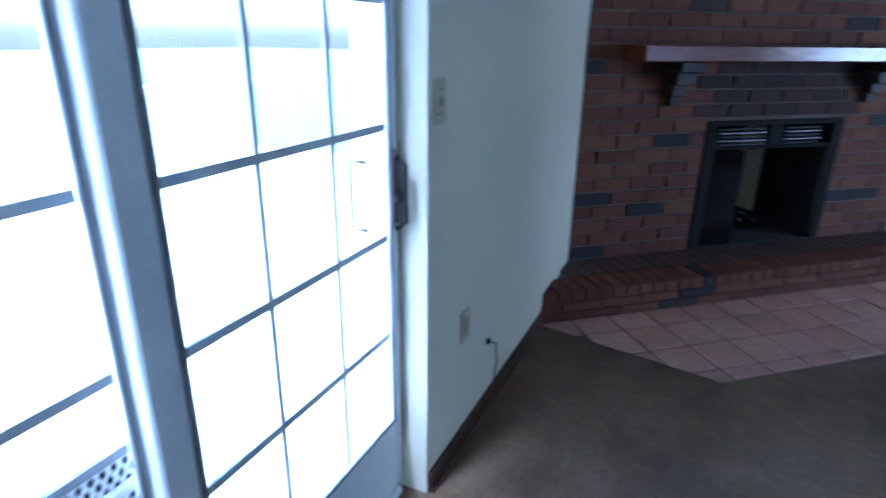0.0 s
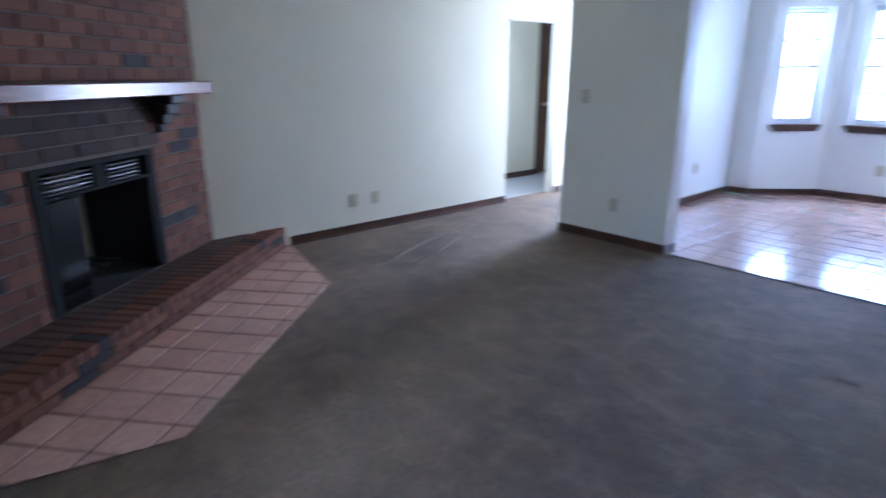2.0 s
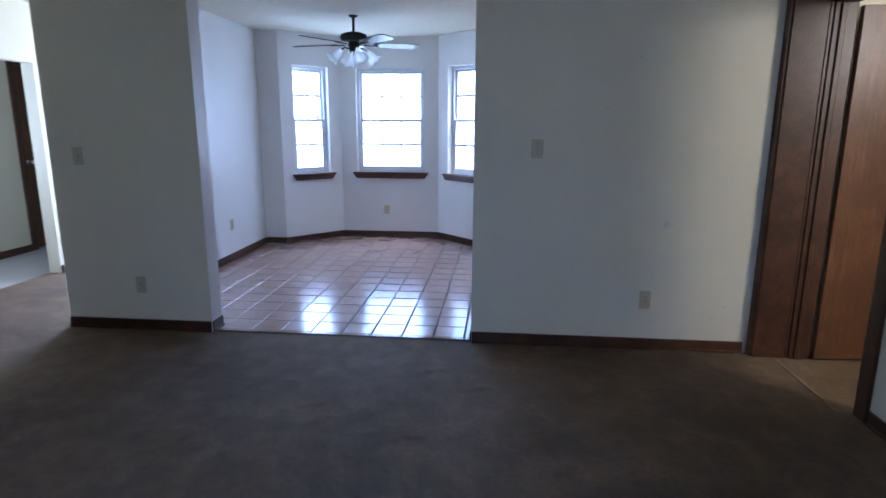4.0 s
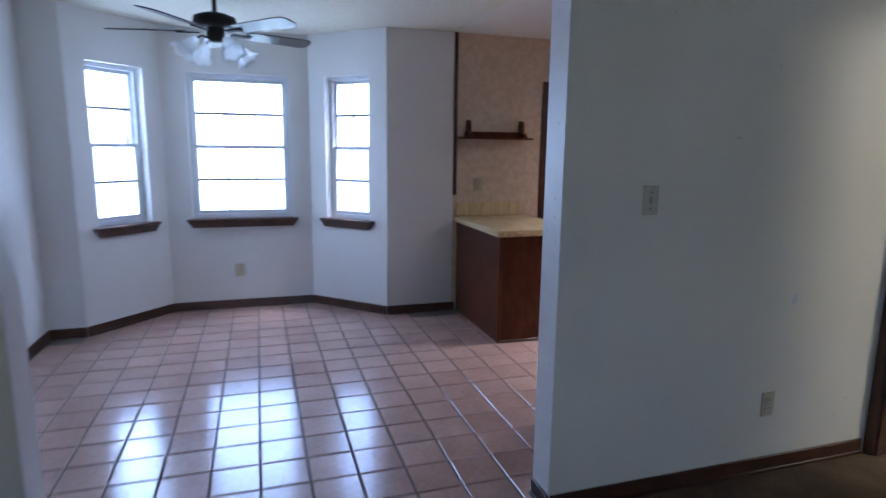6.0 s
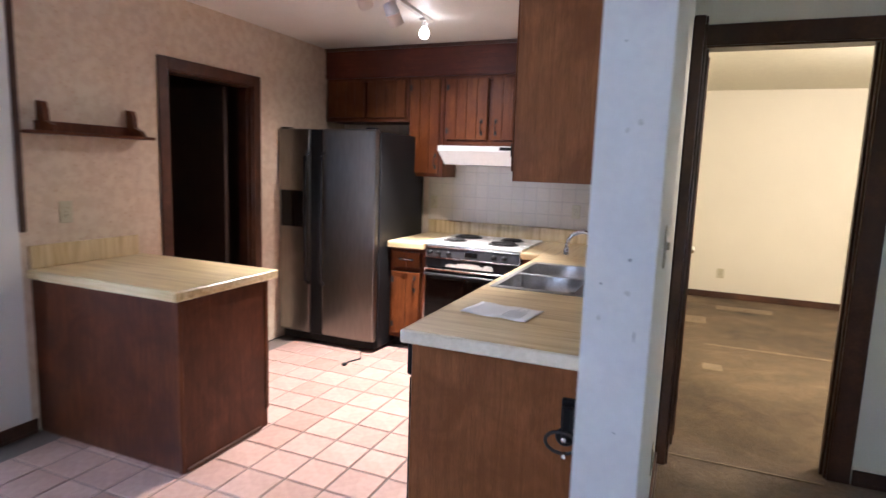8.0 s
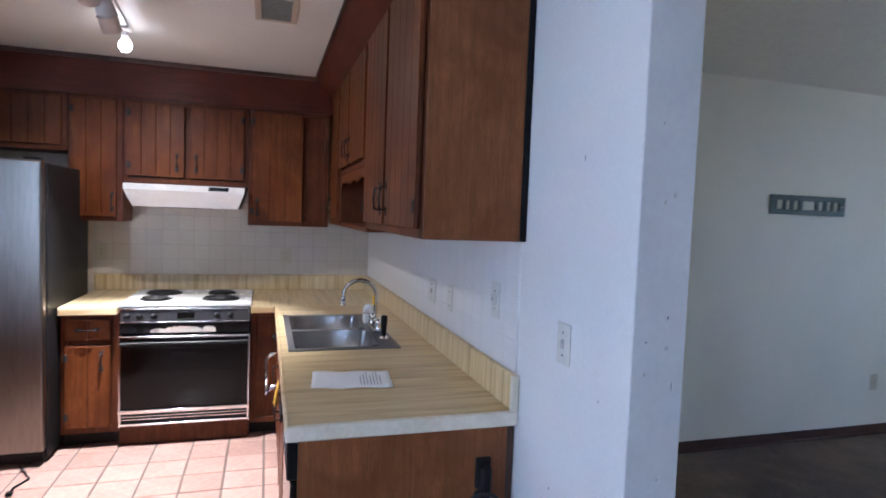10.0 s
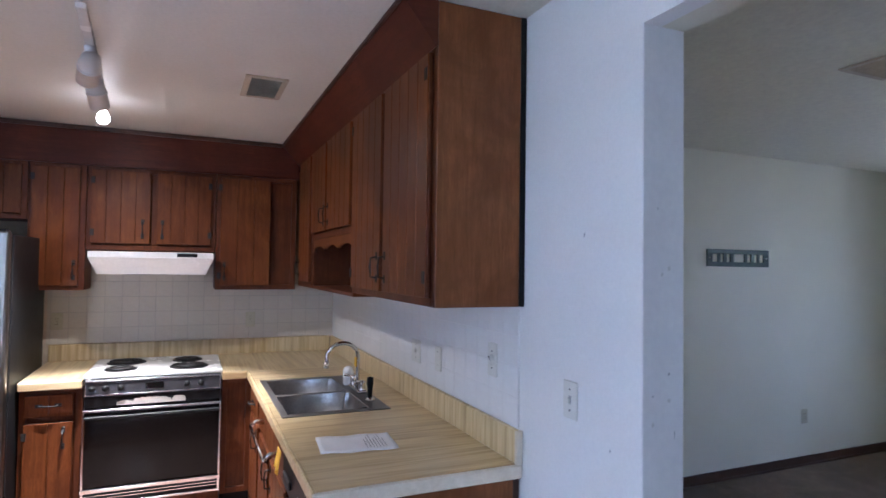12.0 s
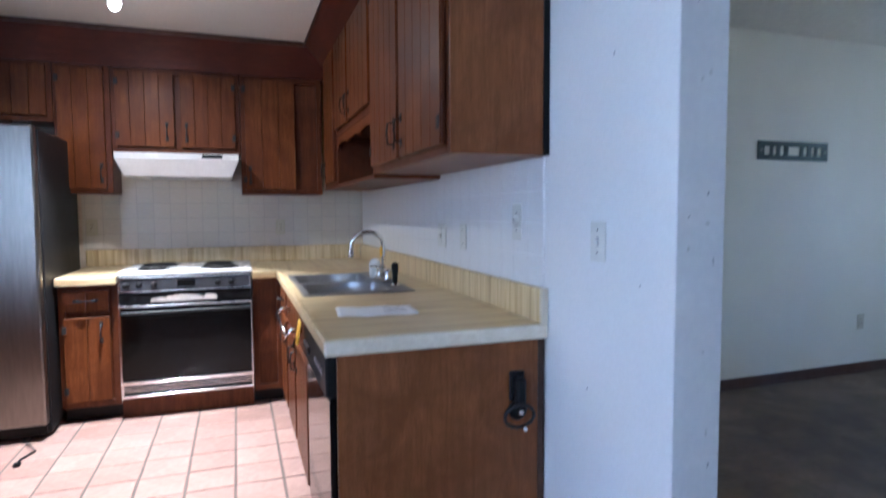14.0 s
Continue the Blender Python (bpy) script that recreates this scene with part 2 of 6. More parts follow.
HEARTH_TOP = pieces("hearth_brick_dark", [(0.0, (0.062, 0.034, 0.024)), (0.6, (0.085, 0.044, 0.030)), (1.0, (0.052, 0.030, 0.023))], 0.7, 0.7)
TILE = pieces("quarry_tile", [(0.0, (0.42, 0.262, 0.212)), (0.5, (0.51, 0.335, 0.275)), (1.0, (0.46, 0.30, 0.25))], 0.20, 0.12, 0.18, fine=30)
TILE_JOINED = pieces("quarry_tile_rest", [(0.0, (0.42, 0.262, 0.212)), (0.5, (0.51, 0.335, 0.275)), (1.0, (0.46, 0.30, 0.25))], 0.20, 0.12, 0.18, fine=30, rand_is_island=True)
for _m in (TILE, TILE_JOINED):
    _p = _m.node_tree.nodes["Principled BSDF"]
    _p.inputs["Coat Weight"].default_value, _p.inputs["Coat Roughness"].default_value = 0.8, 0.16
APRON = pieces("hearth_apron_tile", [(0.0, (0.42, 0.24, 0.18)), (0.5, (0.54, 0.33, 0.255)), (1.0, (0.48, 0.285, 0.22))], 0.45, 0.2, 0.22, fine=30)
WTILE = pieces("wall_tile_almond", [(0.0, (0.585, 0.525, 0.43)), (0.5, (0.63, 0.565, 0.465)), (1.0, (0.60, 0.54, 0.445))], 0.25, 0.05, 0.08)
MORTAR_PALE = surface("pale_tile_mortar", (0.40, 0.36, 0.30), (0.48, 0.435, 0.365), 0.8, big=6, fine=120, bumpy=0.3)
WTILE_WHITE = surface("white_painted_tile", (0.70, 0.69, 0.665), (0.77, 0.76, 0.735), 0.30, big=2.0, fine=60, bumpy=0.1)
GREENPLATE = surface("dark_green_metal", (0.018, 0.030, 0.026), (0.035, 0.05, 0.044), 0.45, 0.3, big=20, fine=120)


def wallpaper_mat():
    m, nt, p = start("kitchen_wallpaper", 0.6)
    co = nt.nodes.new("ShaderNodeTexCoord")
    v = nt.nodes.new("ShaderNodeTexVoronoi")
    v.inputs["Scale"].default_value = 26
    nt.links.new(co.outputs["Object"], v.inputs["Vector"])
    spots = ramp(nt, v.outputs["Distance"], [(0.10, (0.50, 0.33, 0.22)), (0.22, (0.64, 0.52, 0.38))])
    blot = ramp(nt, tex(nt, 18, 4), [(0.42, (0.54, 0.40, 0.28)), (0.6, (0.68, 0.56, 0.42))])
    c = mixc(nt, 0.5, spots, blot)
    c = mixc(nt, 0.25, c, ramp(nt, tex(nt, 1.4, 4), [(0.3, (0.3, 0.3, 0.3)), (0.7, (0.7, 0.7, 0.7))]), "OVERLAY")
    nt.links.new(c, p.inputs["Base Color"])
    return m


WALLPAPER = wallpaper_mat()


def glass_mat(name, rough=0.0, tint=(1, 1, 1)):
    m, nt, p = start(name, rough)
    p.inputs["Base Color"].default_value = (*tint, 1)
    p.inputs["Transmission Weight"].default_value = 1.0
    p.inputs["IOR"].default_value = 1.45
    return m


GLASS = glass_mat("window_glass")
FROST = glass_mat("frosted_glass", 0.35, (0.95, 0.97, 1.0))


def glow(name, color, strength):
    m = bpy.data.materials.new(name)
    m.use_nodes = True
    p = m.node_tree.nodes["Principled BSDF"]
    p.inputs["Emission Color"].default_value = (*color, 1)
    p.inputs["Emission Strength"].default_value = strength
    return m


BULB = glow("lit_bulb", (1.0, 0.88, 0.72), 2.2)


# ---- mesh helpers ----
def mesh_of(bm, name):
    me = bpy.data.meshes.new(name)
    bm.normal_update()
    bm.to_mesh(me)
    bm.free()
    return me


def box_into(bm, lo, hi, bev=0.0, m=None, seg=1):
    """Adds a box, its edges rounded by bev, turned by m."""
    b = bmesh.new()
    bmesh.ops.create_cube(b, size=1)
    lo, hi = Vector(lo), Vector(hi)
    for v in b.verts:
        v.co = Vector(((v.co.x + 0.5) * (hi.x - lo.x) + lo.x, (v.co.y + 0.5) * (hi.y - lo.y) + lo.y, (v.co.z + 0.5) * (hi.z - lo.z) + lo.z))
    if bev:
        bmesh.ops.bevel(b, geom=b.edges[:], offset=bev, segments=seg, affect="EDGES", profile=0.5)
    if m is not None:
        b.transform(m)
    tmp = bpy.data.meshes.new("tmp")
    b.to_mesh(tmp)
    b.free()
    bm.from_mesh(tmp)
    bpy.data.meshes.remove(tmp)
    return bm


def box(lo, hi, bev=0.0, m=None, seg=1):
    return box_into(bmesh.new(), lo, hi, bev, m, seg)


def boxes(*items, m=None):
    bm = bmesh.new()
    for it in items:
        box_into(bm, it[0], it[1], it[2] if len(it) > 2 else 0.0, m)
    return bm


def prism(poly, z0, z1, m=None):
    """An upright prism over a polygon in x, y."""
    bm = bmesh.new()
    lo = [bm.verts.new((x, y, z0)) for x, y in poly]
    hi = [bm.verts.new((x, y, z1)) for x, y in poly]
    bm.faces.new(lo[::-1])
    bm.faces.new(hi)
    for i in range(len(poly)):
        j = (i + 1) % len(poly)
        bm.faces.new((lo[i], lo[j], hi[j], hi[i]))
    bmesh.ops.recalc_face_normals(bm, faces=bm.faces[:])
    if m is not None:
        bm.transform(m)
    return bm


def lathe(profile, steps=24, m=None):
    """A turned shape from (radius, height) pairs."""
    bm = bmesh.new()
    rings = []
    for r, z in profile:
        rings.append([bm.verts.new((r * math.cos(2 * math.pi * k / steps), r * math.sin(2 * math.pi * k / steps), z)) for k in range(steps)])
    for a, b in zip(rings, rings[1:]):
        for k in range(steps):
            bm.faces.new((a[k], a[(k + 1) % steps], b[(k + 1) % steps], b[k]))
    bmesh.ops.remove_doubles(bm, verts=bm.verts[:], dist=1e-5)
    bmesh.ops.recalc_face_normals(bm, faces=bm.faces[:])
    for f in bm.faces:
        f.smooth = True
    if m is not None:
        bm.transform(m)
    return bm


def tube(points, radius, steps=8, closed=False):
    """A round bar along points."""
    bm = bmesh.new()
    pts = [Vector(p) for p in points]
    rings = []
    n = len(pts)
    for i, p in enumerate(pts):
        a = pts[i - 1] if (i or closed) else pts[0]
        b = pts[(i + 1) % n] if (i < n - 1 or closed) else pts[-1]
        d = (b - a).normalized()
        up = Vector((0, 0, 1)) if abs(d.z) < 0.9 else Vector((1, 0, 0))
        u = d.cross(up).normalized()
        w = d.cross(u)
        r = radius[i] if isinstance(radius, (list, tuple)) else radius
        rings.append([bm.verts.new(p + (u * math.cos(2 * math.pi * k / steps) + w * math.sin(2 * math.pi * k / steps)) * r) for k in range(steps)])
    pairs = list(zip(rings, rings[1:])) + ([(rings[-1], rings[0])] if closed else [])
    for a, b in pairs:
        for k in range(steps):
            bm.faces.new((a[k], a[(k + 1) % steps], b[(k + 1) % steps], b[k]))
    if not closed:
        bm.faces.new(rings[0][::-1])
        bm.faces.new(rings[-1])
    bmesh.ops.recalc_face_normals(bm, faces=bm.faces[:])
    for f in bm.faces:
        f.smooth = True
    return bm


def merge(*bms):
    out = bmesh.new()
    for b in bms:
        tmp = bpy.data.meshes.new("tmp")
        b.to_mesh(tmp)
        b.free()
        out.from_mesh(tmp)
        bpy.data.meshes.remove(tmp)
    return out


def part(name, bm, material, parent=None, label=""):
    """Links a bmesh as one mesh object; under a parent its coordinates stay those of the place."""
    ob = new(name, mesh_of(bm, name))
    ob.data.materials.append(material)
    if parent is not None:
        ob.parent = parent
        top = parent
        m = Matrix.Identity(4)
        while top is not None:
            m = top.matrix_basis if top.parent is None else m
            top = top.parent
        if parent.parent is None:
            ob.matrix_parent_inverse = m.inverted()
    if label:
        tagged(ob, label)
    return ob


def thing(name, label, category, at=(0, 0, 0), group="", kind=""):
    ob = new(name)
    ob.empty_display_size = 0.1
    ob.matrix_basis = Matrix.Translation(at)
    return tagged(ob, label, category, group, kind)


def solo(name, bm, material, label, category, group="", kind=""):
    ob = part(name, bm, material)
    return tagged(ob, label, category, group, kind)


def setting(name, bm, material, label="", category="wall"):
    return solo(name, bm, material, label, category, kind="structure")


def wall_boxes(axis, lo, hi, a, b, top, holes=(), bottom=0.0):
    """Boxes of a wall along axis from a to b, between lo and hi across it, with holes (from, to, sill, head)."""
    out = []

    def add(u0, u1, z0, z1):
        if u1 - u0 > 1e-4 and z1 - z0 > 1e-4:
            out.append(((u0, lo, z0), (u1, hi, z1)) if axis == "x" else ((lo, u0, z0), (hi, u1, z1)))

    u = a
    for h0, h1, s, t in sorted(holes):
        add(u, h0, bottom, top)
        add(h0, h1, bottom, s)
        add(h0, h1, t, top)
        u = h1
    add(u, b, bottom, top)
    return out

# ---- large structure ----
XW, XE, YS, YN, XD, H = -4.04, 1.95, -4.56, 2.99, -2.66, 2.45
KE = 3.52
BAY = [(-2.40, YN), (-1.853, 3.578), (-0.629, 3.578), (-0.04, YN)]
T, YP = 0.12, -0.022   # kitchen and living faces of the partition

setting("floor_living", boxes(((XW - T, YS - 0.1, -0.12), (XE + T, 0.0, 0.0)), ((XW - T, 0.0, -0.12), (-2.864, 3.3, 0.0)), ((-2.864, 0.0, -0.12), (-1.82, 0.12, -0.001))), CARPET, "worn brown-grey wall-to-wall carpet with stains", "carpet")
setting("floor_bedroom", box((XE + T, -3.4, -0.12), (6.52, 0.0, -0.001)), CARPET_E, "stained tan carpet of the back bedroom", "carpet")
setting("floor_hall", box((-5.7, 0.2, -0.12), (XW - T, 3.3, 0.0)), surface("hall_vinyl", (0.34, 0.34, 0.34), (0.46, 0.46, 0.45), 0.4, big=4, fine=60), "pale grey hall floor", "floor")
floor_tile = setting("floor_tile", merge(box((-2.86, 0.0005, -0.121), (KE + 0.1, YN, -0.006)), prism([(-2.45, YN), (-1.90, 3.63), (-0.58, 3.63), (0.01, YN)], -0.12, -0.006)), GROUT, "grout bed under the red quarry tile floor", "floor")
setting("floor_utility", box((0.9, YN + T, -0.12), (3.0, 5.0, 0.0)), DARKROOM, "utility room floor coloured near black because the room is unlit", "floor")

OPEN_TOP = 2.21
setting("wall_partition", boxes(*wall_boxes("x", YP, T / 2, -2.864, KE + T, H, [(-1.82, -0.02, 0.0, OPEN_TOP)])), WALL, "cream painted partition with a wide opening")
setting("wall_partition_kitchen", boxes(*wall_boxes("x", T / 2, T, -2.864, KE + T, H, [(-1.82, -0.02, 0.0, OPEN_TOP)])), WALL_WHITE, "white painted kitchen side of the partition")
setting("wall_jamb", boxes(((-0.024, YP + 0.001, 0.0), (-0.02, T - 0.001, OPEN_TOP), 0.0), ((-1.82, YP + 0.001, 0.0), (-1.816, T - 0.001, OPEN_TOP), 0.0)), JAMB, "scuffed white end face of the opening", "trim")
SL0, SL1, SLH = -0.70, 1.02, 2.09
setting("wall_south", boxes(*wall_boxes("x", YS - 0.22, YS, XW - T, XE + T, H, [(SL0, SL1, 0.0, SLH)])), WALL, "off-white wall with the sliding door")
setting("wall_west", boxes(*wall_boxes("y", XW - T, XW, YS, 3.32, H, [(0.50, 1.36, 0.0, 1.94)])), WALL, "off-white wall with the hall opening")
setting("wall_east", boxes(*wall_boxes("y", XE, XE + T, YS, 0.0, H, [(-0.822, -0.07, 0.0, 2.10)])), WALL, "pale green-white wall with a doorway")
setting("wall_foyer", box((-2.864, T, 0), (XD, 3.2, H)), WALL_WHITE, "off-white wall between dining corner and foyer")
setting("wall_foyer_north", boxes(*wall_boxes("x", 3.2, 3.32, XW, XD, H, [(-3.86, -3.06, 0.25, 1.95)])), WALL, "foyer end wall")
setting("wall_north_dining_west", box((XD, YN, 0), (BAY[0][0], YN + T, H)), WALL_WHITE, "white dining wall beside the bay")
setting("wall_north_dining", box((BAY[3][0], YN, 0), (0.56, YN + T, H)), WALL_WHITE, "white dining wall beside the bay")
setting("wall_north_kitchen", boxes(*wall_boxes("x", YN, YN + T, 0.56, KE + T, H, [(1.475, 2.265, 0.0, 2.01)])), WALLPAPER, "tan patterned wallpaper on the kitchen wall")
setting("wall_kitchen_east", box((KE, T, 0), (KE + T, YN, H)), WALLPAPER, "kitchen wall behind the range")
setting("wall_bedroom_north", box((KE + T, 0.0, 0), (6.40, T, H)), WALL_WARM, "cream bedroom wall with a closet door")
setting("wall_bedroom_east", box((6.40, -3.52, 0), (6.52, T, H)), WALL_WARM, "cream bedroom wall")
setting("wall_bedroom_south", box((XE + T, -3.52, 0), (6.40, -3.4, H)), WALL_WARM, "cream bedroom wall")
setting("wall_hall", boxes(((-5.70, 0.2, 0), (XW - T, 0.32, H)), ((-5.22, 0.32, 0), (-5.10, 2.32, H)), ((-5.22, 3.08, 0), (-5.10, 3.3, H)), ((-5.22, 2.32, 2.05), (-5.10, 3.08, H)), ((-5.70, 3.3, 0), (XW - T, 3.42, H)), ((-5.80, 0.2, 0), (-5.70, 3.42, H))), WALL, "grey-white hall walls")
setting("wall_utility", boxes(((0.9, YN + T, 0), (1.0, 5.0, H)), ((2.9, YN + T, 0), (3.0, 5.0, H)), ((0.9, 5.0, 0), (3.0, 5.1, H))), DARKROOM, "utility room walls coloured near black because the room is unlit")

setting("ceiling", boxes(((XW - T, YS - 0.16, H), (XE, 0.06, H + 0.1)), ((XW - T, 0.06, H), (XD, 3.32, H + 0.1))), CEIL, "textured off-white ceiling", "ceiling")
setting("ceiling_dining", merge(box((XD, 0.06, H), (0.56, YN, H + 0.1)), prism([(-2.55, YN), (-1.82, 3.72), (-0.53, 3.72), (0.11, YN)], H, H + 0.1)), CEIL, "textured off-white ceiling of the dining corner", "ceiling")
setting("ceiling_kitchen", box((0.56, 0.06, H), (KE + T, YN + T, H + 0.1)), CEIL_K, "painted kitchen ceiling", "ceiling")
setting("ceiling_bedroom", box((XE, -3.52, H + 0.002), (6.52, 0.06, H + 0.1)), CEIL, "bedroom ceiling", "ceiling")
setting("ceiling_hall", boxes(((-5.8, 0.2, H), (XW - T, 3.42, H + 0.1)), ((0.9, YN + T, H), (3.0, 5.1, H + 0.1))), CEIL, "hall ceiling", "ceiling")


# ---- bay with its windows ----
def facet_pose(p, q):
    """A frame whose x runs from p to q along the wall and whose y points outward."""
    d = Vector((q[0] - p[0], q[1] - p[1], 0))
    a = math.atan2(d.y, d.x)
    return Matrix.Translation((p[0], p[1], 0)) @ Matrix.Rotation(a, 4, "Z"), d.length


SILL_Z, HEAD_Z = 0.825, 2.085


def bay_window(number, m, u0, u1, cols, label):
    """A single-hung window with grilles, glass and a dark sill in a hole of the facet."""
    w = thing("window_%d" % number, label, "window", m @ Vector(((u0 + u1) / 2, 0.05, SILL_Z)), "bay windows", "structure")
    z0, z1, y = SILL_Z, HEAD_Z, 0.07
    zm = (z0 + z1) / 2
    part("window_frame", boxes(((u0, y - 0.01, z0), (u0 + 0.035, y + 0.05, z1), 0.004), ((u1 - 0.035, y - 0.01, z0), (u1, y + 0.05, z1), 0.004),
                               ((u0 + 0.035, y - 0.01, z1 - 0.035), (u1 - 0.035, y + 0.05, z1), 0.004), ((u0 + 0.035, y - 0.01, z0), (u1 - 0.035, y + 0.05, z0 + 0.04), 0.004), m=m), FRAME, w, "white painted frame")
    for name, a, b, dy in (("upper_sash", zm - 0.01, z1 - 0.035, 0.025), ("lower_sash", z0 + 0.04, zm + 0.02, 0.0)):
        l, r = u0 + 0.035, u1 - 0.035
        s = part(name, boxes(((l, y + dy, a), (l + 0.025, y + dy + 0.025, b), 0.003), ((r - 0.025, y + dy, a), (r, y + dy + 0.025, b), 0.003),
                             ((l + 0.025, y + dy, b - 0.03), (r - 0.025, y + dy + 0.025, b), 0.003), ((l + 0.025, y + dy, a), (r - 0.025, y + dy + 0.025, a + 0.03), 0.003), m=m), FRAME, w)
        gl, gr, ga, gb = l + 0.025, r - 0.025, a + 0.03, b - 0.03
        g = part("pane", box((gl, y + dy + 0.010, ga), (gr, y + dy + 0.014, gb), m=m), GLASS, s, "clear glass")
        g.visible_shadow = False
        bars = [((gl + (gr - gl) * k / cols - 0.007, y + dy + 0.004, ga), (gl + (gr - gl) * k / cols + 0.007, y + dy + 0.009, gb)) for k in range(1, cols)]
        bars.append(((gl, y + dy + 0.003, (ga + gb) / 2 - 0.011), (gr, y + dy + 0.008, (ga + gb) / 2 + 0.011)))
        part("grille", boxes(*bars, m=m), MUNTIN, s, "thin dark grille bars")
    sill = bmesh.new()
    box_into(sill, (u0 - 0.05, -0.055, z0 - 0.02), (u1 + 0.05, 0.06, z0 + 0.002), 0.005)
    low = bmesh.new()
    pts = [(u0 - 0.045, z0 - 0.021), (u1 + 0.045, z0 - 0.021), (u1 + 0.005, z0 - 0.075), (u0 - 0.005, z0 - 0.075)]
    fr = [low.verts.new((x, -0.04, z)) for x, z in pts]
    bk = [low.verts.new((x, -0.001, z)) for x, z in pts]
    low.faces.new(fr)
    low.faces.new(bk[::-1])
    for i in range(4):
        low.faces.new((fr[i], bk[i], bk[(i + 1) % 4], fr[(i + 1) % 4]))
    bmesh.ops.recalc_face_normals(low, faces=low.faces[:])
    both = merge(sill, low)
    both.transform(m)
    part("window_sill", both, TRIM, w, "dark stained wooden sill and apron")
    return w


for number, (p, q, cols, half, shift) in enumerate(((BAY[0], BAY[1], 2, 0.235, 0.0), (BAY[1], BAY[2], 3, 0.425, 0.012), (BAY[2], BAY[3], 2, 0.235, 0.0)), 1):
    m, length = facet_pose(p, q)
    u = length / 2 + shift
    holes = [(u - half, u + half, SILL_Z, HEAD_Z)]
    bm = boxes(*wall_boxes("x", 0.0, 0.14, 0.0, length, H, holes), m=m)
    setting("wall_bay_%d" % number, bm, WALL_WHITE, "white painted facet of the bay")
    bay_window(number, m, u - half, u + half, cols, "white single-hung bay window with grilles and dark sill")


def baseboard(name, runs):
    """Dark wooden baseboard along runs (p, q), lying to the left of the way from p to q."""
    bm = bmesh.new()
    for p, q in runs:
        m, length = facet_pose(p, q)
        box_into(bm, (0, 0.001, 0.0), (length, 0.013, 0.075), 0.003, m)
        box_into(bm, (0, 0.013, 0.0), (length, 0.022, 0.018), 0.003, m)
    return setting(name, bm, TRIM, "dark stained wooden baseboard", "baseboard")


baseboard("baseboard_living", [((-1.98, YS), (SL0 - 0.005, YS)), ((SL1 + 0.01, YS), (XE, YS)), ((XE, YS + 0.02), (XE, -0.915)), ((1.698, YP), (-0.02, YP)), ((-1.82, YP), (-2.864, YP)), ((XW, 0.50), (XW, -2.13))])
baseboard("baseboard_dining", [((XD, YN), (XD, T)), (BAY[0], (XD, YN)), (BAY[1], BAY[0]), (BAY[2], BAY[1]), (BAY[3], BAY[2]), ((0.585, YN), BAY[3]), ((-0.02, YP), (-0.02, T)), ((-1.82, T), (-1.82, YP)), ((XD, T), (-1.82, T))])
baseboard("baseboard_bedroom", [((6.40, -3.4), (6.40, 0.0)), ((6.40, 0.0), (XE + T, 0.0)), ((XE + T, -3.4), (6.4, -3.4))])
baseboard("baseboard_hall", [((-5.10, 2.25), (-5.10, 0.32)), ((XW, 3.2), (XW, 1.36)), ((-2.864, YP), (-2.864, 3.2))])
setting("tile_edge_strip", box((-1.81, -0.010, -0.002), (-0.026, 0.006, 0.008), 0.003), GROUT, "dark strip where carpet meets tile", "trim")
setting("trim_wallpaper", box((0.56, YN - 0.014, 1.06), (0.59, YN, H), 0.003), TRIM, "dark wooden strip at the wallpaper's edge", "trim")


def casing(name, axis, face, a, b, head, wide, depth, side, label, wide_b=None):
    """Door casing around an opening from a to b on the wall face, with a lining through the wall."""
    lo, hi = (face, face + depth) if side > 0 else (face - depth, face)

    def bx(u0, u1, z0, z1, l=lo, h=hi):
        return ((u0, l, z0), (u1, h, z1), 0.004) if axis == "x" else ((l, u0, z0), (h, u1, z1), 0.004)

    d = thing(name, label, "door frame", kind="structure", at=((a + b) / 2, face, 0) if axis == "x" else (face, (a + b) / 2, 0))
    part("casing_side", boxes(bx(a - wide, a + 0.012, 0, head + wide)), TRIM, d)
    part("casing_side", boxes(bx(b - 0.012, b + (wide_b or wide), 0, head + wide)), TRIM, d)
    part("casing_head", boxes(bx(a + 0.012, b - 0.012, head - 0.012, head + wide)), TRIM, d)
    t0, t1 = (face - T - 0.004, face - 0.0005) if side > 0 else (face + 0.0005, face + T + 0.004)
    part("lining", boxes(bx(a, a + 0.02, 0, head, t0, t1), bx(b - 0.02, b, 0, head, t0, t1), bx(a + 0.02, b - 0.02, head - 0.02, head, t0, t1)), TRIM, d)
    part("stop", boxes(bx(a + 0.02, a + 0.032, 0, head - 0.02, t0 + 0.03, t0 + 0.06), bx(b - 0.032, b - 0.02, 0, head - 0.02, t0 + 0.03, t0 + 0.06)), TRIM, d)
    return d


casing("door_frame_bedroom", "y", XE, -0.822, -0.07, 2.10, 0.085, 0.02, -1, "dark stained door casing beside the partition", 0.036)
# deep boxed casing where the doorway meets the partition
setting("trim_doorway_post", boxes(((1.72, -0.075, 0), (XE - 0.021, YP - 0.002, 2.183), 0.006), ((1.735, -0.086, 0), (XE - 0.021, -0.076, 2.183), 0.005)), TRIM, "deep dark casing board against the partition", "trim")
casing("door_frame_kitchen", "x", YN, 1.475, 2.265, 2.01, 0.066, 0.02, -1, "dark stained casing of the unlit kitchen doorway")
casing("door_frame_hall", "y", -5.10, 2.32, 3.08, 2.05, 0.07, 0.02, 1, "dark stained hall door casing")
casing("door_frame_closet", "x", 0.0, 4.15, 4.95, 2.05, 0.07, 0.02, -1, "brown casing on the bedroom wall")


